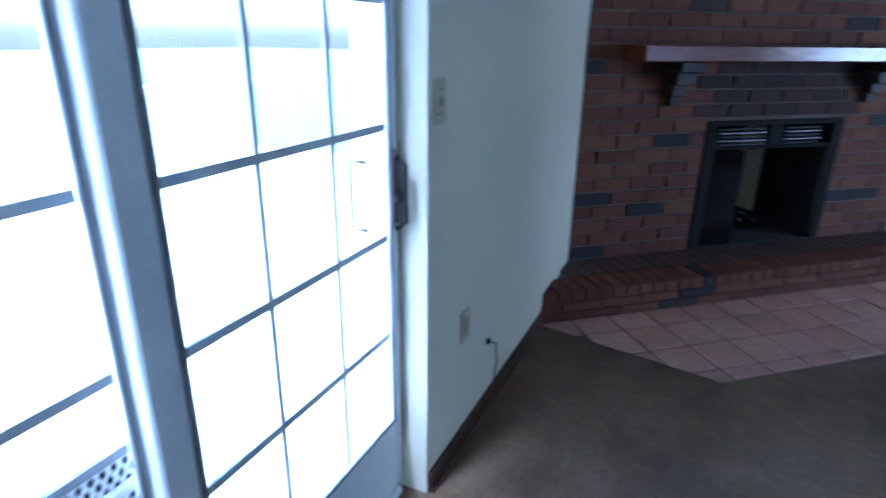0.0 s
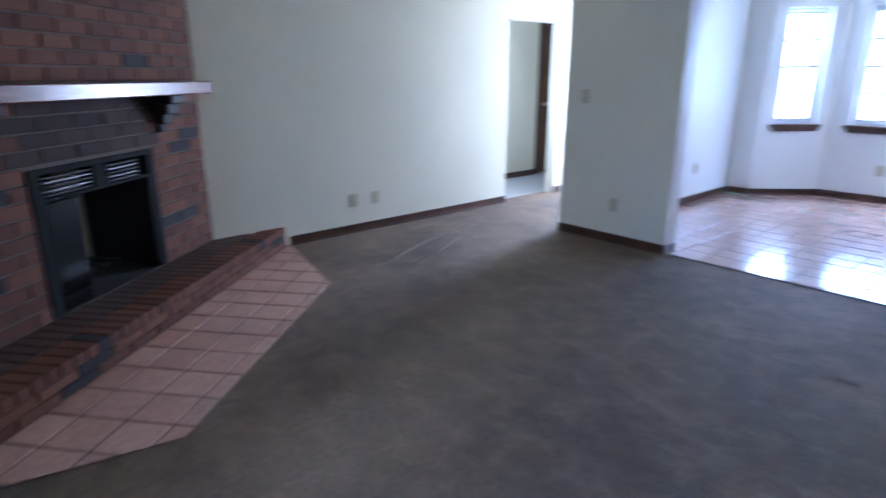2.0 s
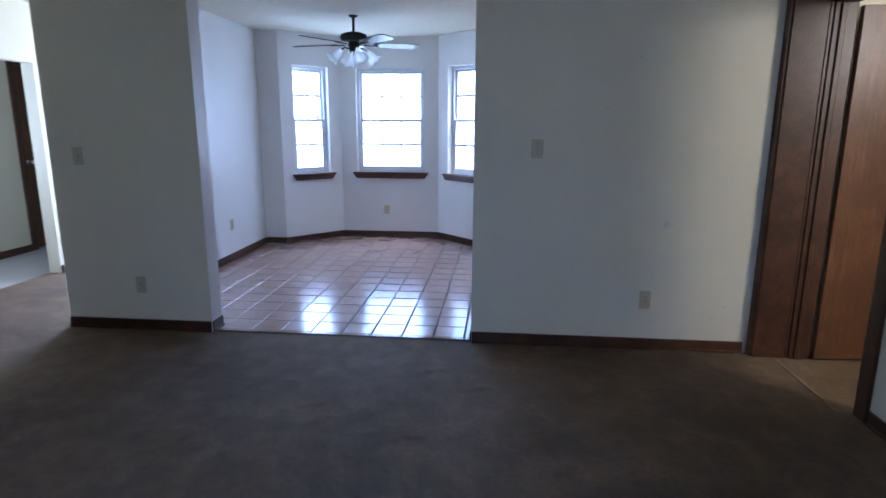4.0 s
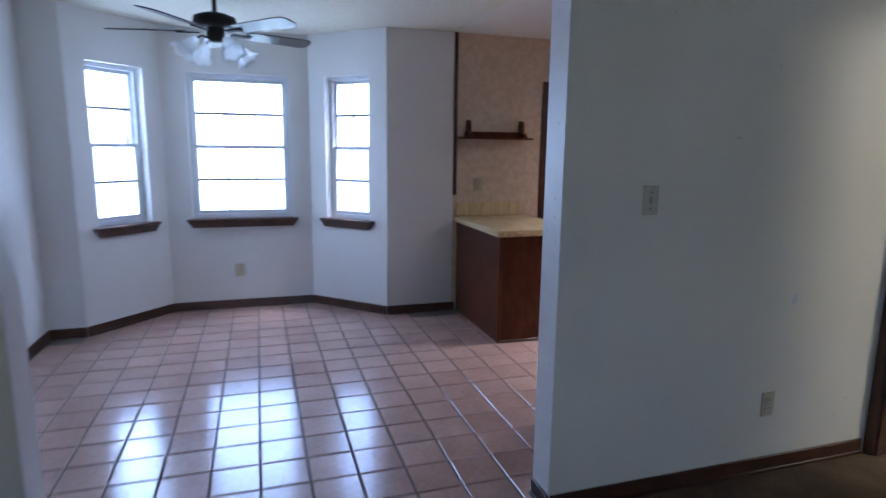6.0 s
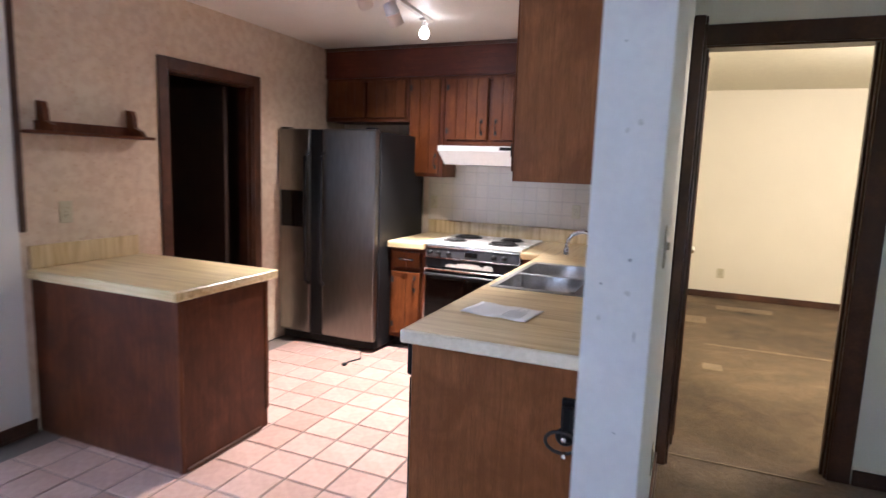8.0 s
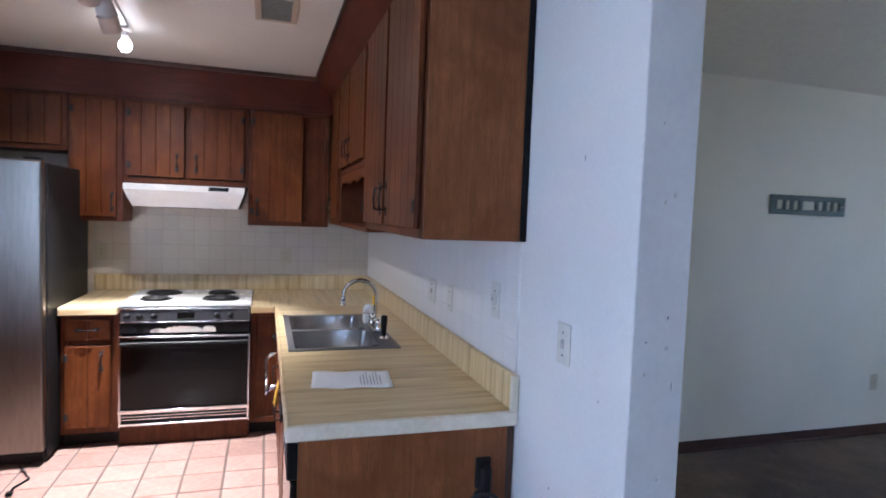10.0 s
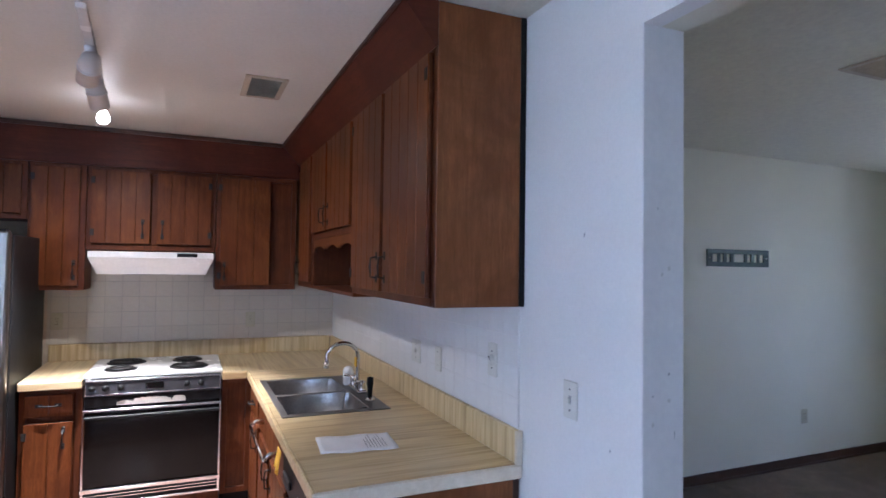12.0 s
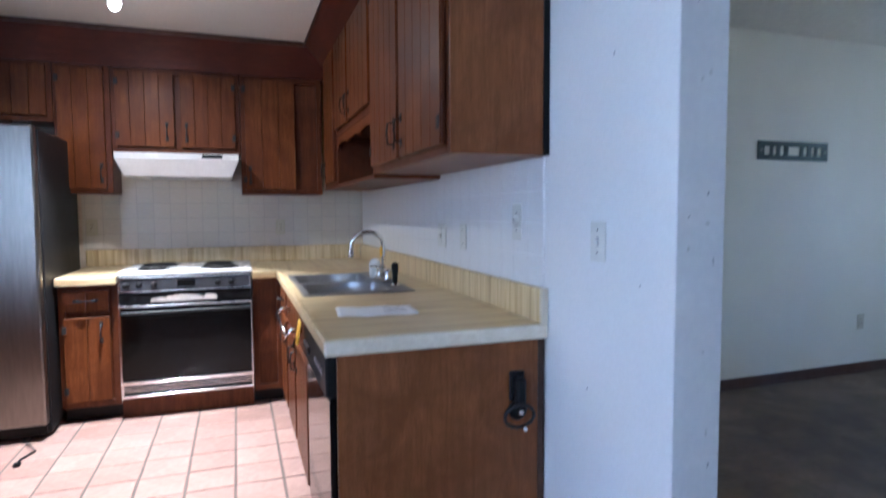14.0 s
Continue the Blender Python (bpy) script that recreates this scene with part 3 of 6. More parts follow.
def knob(m):
    return lathe([(0.0, 0), (0.028, 0), (0.028, 0.006), (0.012, 0.012), (0.011, 0.035), (0.024, 0.045), (0.027, 0.058), (0.02, 0.07), (0, 0.073)], 16, m)


bd = thing("door_1", "brown wooden bedroom door standing open into the bedroom", "door", (XE + 0.1, -0.11, 0), kind="structure")
bdm = Matrix.Translation((XE + 0.14, -0.092, 0.012)) @ Matrix.Rotation(radians(4.5), 4, "Z")
part("door_leaf", box((0.0, -0.018, 0), (0.70, 0.018, 2.05), 0.003, bdm), DOORWOOD, bd)
part("door_knob", merge(knob(bdm @ pose(0.62, -0.018, 0.98, 90, 0, 0)), knob(bdm @ pose(0.64, 0.018, 0.98, -90, 0, 0))), CHROME, bd, "dull metal door knob")
for z in (0.25, 1.03, 1.82):
    part("hinge", tube([(XE + 0.098, -0.078, z - 0.045), (XE + 0.098, -0.078, z + 0.045)], 0.007), IRON, bd)
hd = thing("door_2", "dark brown closed hall door", "door", (-5.16, 2.7, 0), kind="structure")
part("door_leaf", box((-5.18, 2.342, 0.01), (-5.145, 3.058, 2.028), 0.003), DOORWOOD, hd)
part("door_knob", knob(pose(-5.145, 2.42, 0.98, 0, 90, 0)), CHROME, hd)
cd = thing("door_3", "white closed closet door in the bedroom", "door", (4.55, 0.05, 0), kind="structure")
part("door_leaf", box((4.172, 0.03, 0.01), (4.928, 0.065, 2.028), 0.003), WALL_WARM, cd)
part("door_knob", knob(pose(4.24, 0.03, 0.98, 90, 0, 0)), CHROME, cd)
kd = thing("door_4", "folding door open in the utility room, coloured near black as unlit", "door", (2.1, 3.3, 0), kind="structure")
# leaf coloured near black so that it stays in the unlit room's shade
part("door_leaf", box((2.10, 3.12, 0.01), (2.14, 3.80, 1.98), 0.003), NEAR_BLACK_WOOD, kd)


PALE_CARPET = carpet_mat("pale_carpet_patch", (0.20, 0.14, 0.075), (0.30, 0.215, 0.12), (0.40, 0.30, 0.19))
setting("carpet_patches", boxes(((4.95, -0.34, -0.002), (5.24, -0.06, 0.003), 0.001), ((5.72, -1.02, -0.002), (5.92, -0.46, 0.003), 0.001), ((3.45, -0.42, -0.002), (3.60, -0.28, 0.003), 0.001)), PALE_CARPET, "pale worn patches in the bedroom carpet", "carpet")
setting("carpet_seam", boxes(((4.17, -1.6, -0.002), (4.19, -0.3, 0.003), 0.001), ((1.86, -0.79, -0.002), (1.875, -0.09, 0.005), 0.001)), PALE_CARPET, "pale seam strips in the bedroom carpet", "carpet")


# ---- sliding glass door ----
def slider():
    d = thing("door_5", "white sliding glass patio door with grille bars", "sliding door", (0.13, YS - 0.08, 0), kind="structure")
    y = YS - 0.130
    part("outer_frame", boxes(((SL0, y - 0.05, 0), (SL0 + 0.03, y + 0.008, SLH), 0.003), ((SL1 - 0.03, y - 0.05, 0), (SL1, y + 0.06, SLH), 0.004), ((SL0 + 0.03, y - 0.05, SLH - 0.035), (SL1 - 0.03, y + 0.06, SLH), 0.004), ((SL0 + 0.03, y - 0.05, 0), (SL1 - 0.03, y + 0.06, 0.03), 0.004)), FRAME, d, "white metal frame and track")
    mid = 0.092
    for x0, x1, dy in ((SL0 + 0.004, mid + 0.015, 0.012), (mid - 0.045, SL1 - 0.03, -0.032)):
        yy = y + dy
        st, sr = (0.036, 0.070) if dy > 0 else (0.06, 0.06)
        p = part("sliding_panel" if dy > 0 else "fixed_panel", boxes(((x0, yy, 0.035), (x0 + st, yy + 0.035, SLH - 0.04), 0.005), ((x1 - sr, yy, 0.035), (x1, yy + 0.035, SLH - 0.04), 0.005), ((x0 + st, yy, 0.035), (x1 - sr, yy + 0.035, 0.275), 0.005), ((x0 + st, yy, SLH - 0.07), (x1 - sr, yy + 0.035, SLH - 0.04), 0.005)), FRAME, d)
        g0, g1, z0, z1 = x0 + st, x1 - sr, 0.275, SLH - 0.07
        g = part("pane", box((g0, yy + 0.012, z0), (g1, yy + 0.017, z1)), GLASS, p)
        g.visible_shadow = False
        part("gasket", boxes(((g0, yy + 0.030, z0), (g0 + 0.012, yy + 0.037, z1)), ((g1 - 0.012, yy + 0.030, z0), (g1, yy + 0.037, z1)), ((g0 + 0.012, yy + 0.030, z0), (g1 - 0.012, yy + 0.037, z0 + 0.012)), ((g0 + 0.012, yy + 0.030, z1 - 0.012), (g1 - 0.012, yy + 0.037, z1))), MUNTIN, p, "dark glazing gasket")
        bars = [((g0 + (g1 - g0) * k / 3 - 0.007, yy + 0.019, z0 + 0.012), (g0 + (g1 - g0) * k / 3 + 0.007, yy + 0.025, z1 - 0.012)) for k in (1, 2)]
        bars += [((g0 + 0.012, yy + 0.018, z0 + (z1 - z0) * k / 6 - 0.009), (g1 - 0.012, yy + 0.026, z0 + (z1 - z0) * k / 6 + 0.009)) for k in range(1, 6)]
        part("grille", boxes(*bars), plain("grille_paint", (0.60, 0.64, 0.68), 0.45), p, "grey grille bars")
    hx, hy = SL0 + 0.034, y + 0.047
    hn = part("handle_plate", box((hx - 0.013, hy, 0.895), (hx + 0.013, hy + 0.01, 1.09), 0.003), plain("handle_maroon", (0.10, 0.06, 0.07), 0.4), d, "brown handle with a dark grip")
    part("grip", tube([(hx - 0.004, hy + 0.008, 0.88), (hx - 0.004, hy + 0.035, 0.90), (hx - 0.004, hy + 0.035, 1.05), (hx - 0.004, hy + 0.008, 1.07)], 0.008), BLACK, hn)
    part("latch", box((hx - 0.022, hy + 0.010, 0.955), (hx + 0.012, hy + 0.024, 0.975), 0.003), IRON, hn)
    part("outer_pull", tube([(hx + 0.05, y - 0.005, 0.88), (hx + 0.05, y - 0.05, 0.88), (hx + 0.05, y - 0.05, 1.06), (hx + 0.05, y - 0.005, 1.06)], 0.006), IRON, d)
    return d


slider()
# kick guard of expanded metal on the fixed panel
guard = thing("door_guard", "pale diamond mesh kick guard on the glass door panel", "kick guard", (0.58, YS - 0.185, 0.0))
GX0, GX1, GZ0, GZ1, gy = 0.08, 0.95, 0.04, 0.685, YS - 0.185
part("guard_back", box((GX0, gy - 0.012, GZ0), (GX1, gy - 0.006, GZ1), 0.002), BLACK, guard, "dark backing plate")
part("top_rail", box((GX0, gy - 0.012, GZ1), (GX1, gy + 0.012, GZ1 + 0.025), 0.004), MUNTIN, guard, "dark top rail")
part("rail", box((GX0, gy - 0.004, GZ1 - 0.075), (GX1, gy + 0.012, GZ1 - 0.055), 0.004), FRAME, guard)
part("bottom_rail", box((GX0, gy - 0.012, GZ0 - 0.025), (GX1, gy + 0.012, GZ0), 0.004), FRAME, guard)
mesh_bm = bmesh.new()
rise = GZ1 - GZ0
for k in range(-18, 48):
    for s in (1, -1):
        xa = GX0 + k * 0.021 + (0 if s > 0 else rise * 0.55)
        dx = s * rise * 0.55
        t0, t1 = sorted(((GX0 - xa) / dx, (GX1 - xa) / dx))
        t0, t1 = max(t0, 0.0), min(t1, 1.0)
        if t1 - t0 > 0.02:
            a = Vector((xa + dx * t0, gy + s * 0.0015, GZ0 + rise * t0))
            b = Vector((xa + dx * t1, gy + s * 0.0015, GZ0 + rise * t1))
            d = (b - a).normalized()
            w = Vector((-d.z, 0, d.x)) * 0.0036
            out = Vector((0, 0.002, 0))
            v = [mesh_bm.verts.new(p) for p in (a - w, b - w, b + w, a + w, a + out, b + out)]
            mesh_bm.faces.new((v[0], v[1], v[5], v[4]))
            mesh_bm.faces.new((v[4], v[5], v[2], v[3]))
            mesh_bm.faces.new((v[3], v[2], v[1], v[0]))
part("mesh_screen", mesh_bm, FRAME, guard, "expanded metal diamond mesh")

# ---- outdoors ----
setting("ground", box((-60, -60, -0.4), (60, 60, -0.16)), GRASS, "mown lawn round the house", "ground")
setting("patio", box((-5.5, -9.5, -0.17), (5.5, YS - 0.225, -0.05), 0.01), CONCRETE, "pale concrete patio slab outside the sliding door", "patio")
setting("wall_patio", boxes(((-5.5, -9.75, -0.16), (0.2, -9.5, 0.75)), ((-5.54, -9.79, 0.75), (0.24, -9.46, 0.82))), CONCRETE, "low pale concrete garden wall beyond the patio", "garden wall")
post = thing("patio_post", "white square patio roof post", "post", (-2.6, -8.4, -0.05))
part("shaft", box((-2.66, -8.46, -0.05), (-2.54, -8.34, 2.5), 0.006), FRAME, post)
part("post_foot", box((-2.69, -8.49, -0.05), (-2.51, -8.31, 0.06), 0.006), FRAME, post)


def fence(name, x0, x1, y, h):
    f = thing(name, "weathered grey board fence behind the lawn", "fence", ((x0 + x1) / 2, y, -0.16))
    n = int((x1 - x0) / 0.145)
    first = None
    for k in range(n):
        x = x0 + k * 0.145
        if first is None:
            first = part("board", prism([(0, 0), (0.138, 0), (0.138, 0.02), (0, 0.02)], -0.16, h), FENCEWOOD, f)
            mesh = first.data
            first.matrix_basis = Matrix.Translation((x, y, 0))
        else:
            ob = new("board", mesh)
            ob.parent, ob.matrix_parent_inverse = f, first.matrix_parent_inverse
            ob.matrix_basis = Matrix.Translation((x, y, random.uniform(-0.02, 0.02)))
    part("rail", boxes(((x0, y + 0.021, 0.2), (x1, y + 0.06, 0.29)), ((x0, y + 0.021, h - 0.4), (x1, y + 0.06, h - 0.31))), FENCEWOOD, f)


fence("board_fence", -9.0, 7.0, 22.0, 0.9)

# ---- corner fireplace ----
P0, P1 = (-2.514, YS), (XW, -2.76)
FM, FL = facet_pose(P0, P1)
FM = FM @ Matrix.Diagonal((1, -1, 1, 1))  # u along the face, d out into the room, z up
FI = FM.inverted()


def ud(x, y):
    v = FI @ Vector((x, y, 0))
    return (v.x, v.y)


def clip(poly, corners):
    """The part of poly inside a convex polygon, both in u, d."""
    area = sum(a[0] * b[1] - b[0] * a[1] for a, b in zip(corners, corners[1:] + corners[:1]))
    if area < 0:
        corners = corners[::-1]
    for a, b in zip(corners, corners[1:] + corners[:1]):
        out = []
        side = [(b[0] - a[0]) * (p[1] - a[1]) - (b[1] - a[1]) * (p[0] - a[0]) for p in poly]
        for i, p in enumerate(poly):
            j = (i + 1) % len(poly)
            if side[i] >= 0:
                out.append(p)
            if (side[i] > 0) != (side[j] > 0) and side[i] != side[j]:
                t = side[i] / (side[i] - side[j])
                out.append((p[0] + (poly[j][0] - p[0]) * t, p[1] + (poly[j][1] - p[1]) * t))
        poly = out
        if len(poly) < 3:
            return []
    return poly


def poly_area(p):
    return abs(sum(a[0] * b[1] - b[0] * a[1] for a, b in zip(p, p[1:] + p[:1]))) / 2


def flat_prism(poly, z0, z1, cham=0.004):
    """A piece over a polygon in u, d with a chamfered upper edge."""
    bm = bmesh.new()
    cx, cy = sum(p[0] for p in poly) / len(poly), sum(p[1] for p in poly) / len(poly)
    rings = []
    for z, k in ((z0, 0.0), (z1 - cham, 0.0), (z1, cham)):
        ring = []
        for x, y in poly:
            d = math.hypot(x - cx, y - cy) or 1
            ring.append(bm.verts.new((x - (x - cx) / d * k * 1.4, y - (y - cy) / d * k * 1.4, z)))
        rings.append(ring)
    n = len(poly)
    for a, b in zip(rings, rings[1:]):
        for i in range(n):
            bm.faces.new((a[i], a[(i + 1) % n], b[(i + 1) % n], b[i]))
    bm.faces.new(rings[-1])
    bm.transform(FM)
    bmesh.ops.recalc_face_normals(bm, faces=bm.faces[:])
    return bm


HZ = 0.165          # hearth height
BX0, BX1, BZ = 0.80, 1.77, 0.93   # fire opening
fp = thing("fireplace", "red brick corner fireplace with raised hearth and black firebox", "fireplace", FM @ Vector((FL / 2, 0.1, 0)))
for b0, b1, bz in ((0.0, BX0 + 0.01, 0.0), (BX1 - 0.01, FL, 0.0), (BX0 + 0.01, BX1 - 0.01, BZ - 0.005)):
    part("chimney_breast", box((b0, -0.25, bz), (b1, -0.004, H - 0.001), m=FM), MORTAR, fp, "mortar behind the bricks")
hearth_poly = [(0.006, 0.0), (FL - 0.006, 0.0), ud(XW + 0.004, -2.165), ud(-1.984, YS + 0.004)]
part("hearth_core", prism([(FM @ Vector((u, d, 0))).to_2d() for u, d in [(0.01, -0.01), (FL - 0.01, -0.01), (ud(XW + 0.02, -2.20)), (ud(-2.02, YS + 0.02))]], 0.0, HZ - 0.012), MORTAR, fp)
part("mantel", box((0.21, 0.001, 1.255), (2.23, 0.205, 1.335), 0.006, FM), MANTEL, fp, "polished reddish wooden mantel beam")


def corbel(u):
    bm = bmesh.new()
    for w, d, z0, z1 in ((0.075, 0.165, 1.20, 1.254), (0.06, 0.12, 1.135, 1.20), (0.045, 0.075, 1.075, 1.135), (0.03, 0.045, 1.02, 1.075)):
        box_into(bm, (u - w, 0.001, z0), (u + w, d, z1), 0.006, FM)
    return part("corbel", bm, NEAR_BLACK_WOOD, fp, "dark stepped wooden corbel")


corbel(0.53)
corbel(1.88)
fb = part("firebox", box((BX0, -0.65, HZ), (BX1, -0.62, BZ), m=FM), SOOT, fp, "soot-black metal firebox")
for lo, hi in (((BX0, -0.62, HZ), (BX0 + 0.03, -0.02, BZ)), ((BX1 - 0.03, -0.62, HZ), (BX1, -0.02, BZ)), ((BX0 + 0.03, -0.62, BZ - 0.02), (BX1 - 0.03, -0.02, BZ)), ((BX0 + 0.03, -0.62, HZ - 0.012), (BX1 - 0.03, -0.0, HZ + 0.004))):
    part("firebox_panel", box(lo, hi, m=FM), SOOT, fb)
for piece_box in (((BX0, -0.02, HZ + 0.004), (BX0 + 0.07, 0.012, BZ), 0.003), ((BX1 - 0.07, -0.02, HZ + 0.004), (BX1, 0.012, BZ), 0.003), ((BX0 + 0.07, -0.02, BZ - 0.03), (BX1 - 0.07, 0.012, BZ), 0.003), ((BX0 + 0.07, -0.02, BZ - 0.17), (BX1 - 0.07, 0.008, BZ - 0.15), 0.003), (((BX0 + BX1) / 2 - 0.05, -0.02, BZ - 0.15), ((BX0 + BX1) / 2 + 0.05, 0.008, BZ - 0.03), 0.003)):
    part("surround", boxes(piece_box, m=FM), SOOT_METAL, fb, "black metal surround")
for g0, g1 in ((BX0 + 0.09, (BX0 + BX1) / 2 - 0.07), ((BX0 + BX1) / 2 + 0.07, BX1 - 0.16)):
    for k in range(5):
        z = BZ - 0.145 + k * 0.022
        part("louver", box((g0, -0.016, z), (g1, 0.006, z + 0.011), 0.002, FM @ Matrix.Translation((0, 0, 0))), LOUVER if k % 2 else IRON, fb, "metal louver")
part("glass_door", merge(box((BX0 + 0.075, -0.01, HZ + 0.01), (BX0 + 0.30, 0.0, BZ - 0.18), 0.002, FM)), BLACK_GLASS, fb, "smoked glass folding door")
dm = FM @ Matrix.Translation((BX1 - 0.075, 0.006, 0)) @ Matrix.Rotation(radians(112), 4, "Z")
od = part("open_door", merge(box((-0.26, -0.008, HZ + 0.03), (0.0, 0.008, HZ + 0.06), 0.002, dm), box((-0.26, -0.008, BZ - 0.20), (0.0, 0.008, BZ - 0.17), 0.002, dm), box((-0.26, -0.008, HZ + 0.06), (-0.235, 0.008, BZ - 0.20), 0.002, dm), box((-0.025, -0.008, HZ + 0.06), (0.0, 0.008, BZ - 0.20), 0.002, dm), box((-0.235, -0.003, HZ + 0.06), (-0.025, 0.003, BZ - 0.20), 0, dm)), IRON, fb, "black folding firebox door standing open")
part("log_grate", merge(*[box((0.96 + k * 0.10, -0.45, HZ + 0.10), (0.98 + k * 0.10, -0.12, HZ + 0.12), 0.003, FM) for k in range(6)], box((0.94, -0.42, HZ + 0.004), (0.96, -0.40, HZ + 0.10), 0, FM), box((1.48, -0.42, HZ + 0.004), (1.50, -0.40, HZ + 0.10), 0, FM), box((0.94, -0.40, HZ + 0.085), (1.50, -0.38, HZ + 0.10), 0, FM)), IRON, fb)


# ---- kitchen cabinets ----
SOUTH = Matrix.Identity(4)


def at_east(x, y, z=0.0):
    """A frame on a west-facing front: local x runs north, local y out towards the west."""
    return Matrix.Translation((x, y, z)) @ Matrix.Rotation(radians(90), 4, "Z")


def at_south(x, y, z=0.0):
    """A frame on a north-facing front: local x runs east, local y out towards the north."""
    return Matrix.Translation((x, y, z))


def pull(m, x, z, parent, upright=True):
    """An iron bail pull with its back plates."""
    if upright:
        pts = [(x, 0.0, z - 0.045), (x, 0.026, z - 0.04), (x, 0.03, z), (x, 0.026, z + 0.04), (x, 0.0, z + 0.045)]
        plates = (((x - 0.010, 0.0, z - 0.065), (x + 0.010, 0.004, z - 0.03), 0.002), ((x - 0.010, 0.0, z + 0.03), (x + 0.010, 0.004, z + 0.065), 0.002))
    else:
        pts = [(x - 0.045, 0.0, z), (x - 0.04, 0.026, z), (x, 0.03, z), (x + 0.04, 0.026, z), (x + 0.045, 0.0, z)]
        plates = (((x - 0.065, 0.0, z - 0.010), (x - 0.03, 0.004, z + 0.010), 0.002), ((x + 0.03, 0.0, z - 0.010), (x + 0.065, 0.004, z + 0.010), 0.002))
    return part("handle", merge(tube([m @ Vector(p) for p in pts], 0.0045, 6), boxes(*plates, m=m)), IRON, parent, "black iron bail pull")


def planked(cab, m, x0, x1, z0, z1, handle=None, planks=4, upright=True, name="door", hinges=None):
    """A door of upright tongue-and-groove planks on the front of a cabinet (local y out)."""
    d = part(name, box((x0, 0.001, z0), (x1, 0.014, z1), 0.002, m), CAB, cab)
    w = (x1 - x0) / planks
    for k in range(planks):
        part("plank", box((x0 + k * w + 0.0012, 0.0135, z0 + 0.001), (x0 + (k + 1) * w - 0.0012, 0.021, z1 - 0.001), 0.0018, m), CAB_DOOR, d)
    if handle:
        pull(m @ Matrix.Translation((0, 0.021, 0)), handle[0], handle[1], d, upright)
    if hinges is not None:
        for z in (z0 + 0.07, z1 - 0.07):
            part("hinge", box((hinges - 0.012, 0.0215, z - 0.022), (hinges + 0.012, 0.0255, z + 0.022), 0.002, m), IRON, d)
    return d


def cabinet(label, m, w, depth, z0, z1, group, toe=0.0, name="wall_cabinet", skin=None, body_top=None):
    """A cabinet carcass with a face frame; local y 0 is its front."""
    c = thing(name, label, "cabinet", m @ Vector((w / 2, -depth / 2, z0)), group)
    part("body", box((0.001, -depth, z0 + toe), (w - 0.001, -0.018, body_top or z1), 0.002, m), skin or CAB, c)
    fr = 0.035
    part("face_frame", boxes(((0.001, -0.018, z0 + toe), (fr, 0.0, z1), 0.002), ((w - fr, -0.018, z0 + toe), (w - 0.001, 0.0, z1), 0.002), ((fr, -0.018, z1 - fr), (w - fr, 0.0, z1), 0.002), ((fr, -0.018, z0 + toe), (w - fr, 0.0, z0 + toe + fr), 0.002), m=m), CAB, c)
    if toe:
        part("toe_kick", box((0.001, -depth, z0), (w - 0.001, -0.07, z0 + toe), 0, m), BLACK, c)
    return c


UZ0, UZ1 = 1.40, 2.20
G = "stained kitchen cabinets"
# wall cabinets along the partition
m = at_south(0.569, 0.46)
c = cabinet("dark stained two-door wall cabinet with planked doors", m, 1.040, 0.337, UZ0 + 0.02, 2.30, G, skin=CAB_END)
part("end_panel", box((-0.010, -0.317, UZ0 + 0.02), (0.0, 0.001, H - 0.002), 0.002, m), CAB_END, c, "plain stained plywood end panel")
# solid black strip in place of the shade in the wall gap
part("edge_strip", box((-0.012, -0.338, UZ0 + 0.02), (0.0, -0.3175, H - 0.002), 0, m), BLACK, c, "black strip standing in for the shaded gap at the wall")
planked(c, m, 0.035, 0.515, UZ0 + 0.05, 2.285, (0.48, 1.55), 5, hinges=0.05)
planked(c, m, 0.552, 1.02, UZ0 + 0.05, 2.285, (0.59, 1.55), 5, hinges=1.01)
m = at_south(1.611, 0.46)
c = cabinet("dark stained short wall cabinet over the sink", m, 1.050, 0.337, 1.72, 2.30, G)
planked(c, m, 0.03, 0.565, 1.76, 2.285, (0.52, 1.85), 5)
planked(c, m, 0.60, 1.02, 1.76, 2.285, (0.64, 1.85), 4)
niche = thing("open_shelf", "dark stained open shelf with scalloped valance", "shelf", (2.165, 0.3, UZ0))
part("side", box((1.611, 0.125, UZ0), (1.631, 0.46, 1.719), 0.002), CAB, niche)
part("side", box((2.641, 0.125, UZ0), (2.661, 0.46, 1.719), 0.002), CAB, niche)
part("shelf_board", box((1.631, 0.125, UZ0), (2.641, 0.46, UZ0 + 0.02), 0.002), CAB, niche)
val = bmesh.new()
top, low = [], []
for k in range(41):
    x = 1.631 + 1.010 * k / 40
    s = 0.075 + 0.03 * abs(math.sin(k / 40 * math.pi * 3)) ** 0.7 * -1 + (0.02 if k in (0, 40) else 0)
    top.append((x, 1.719))
    low.append((x, 1.719 - s))
for y in (0.443, 0.458):
    val_t = [val.verts.new((x, y, z)) for x, z in top]
    val_l = [val.verts.new((x, y, z)) for x, z in low]
    for k in range(40):
        val.faces.new((val_t[k], val_t[k + 1], val_l[k + 1], val_l[k]))
part("valance", val, CAB_DOOR, niche, "scalloped wooden valance")
m = at_south(2.663, 0.46)
c = cabinet("dark stained corner wall cabinet with one planked door", m, 0.54, 0.337, UZ0, 2.30, G)
planked(c, m, 0.03, 0.43, UZ0 + 0.04, 2.285, (0.39, 1.53), 4)
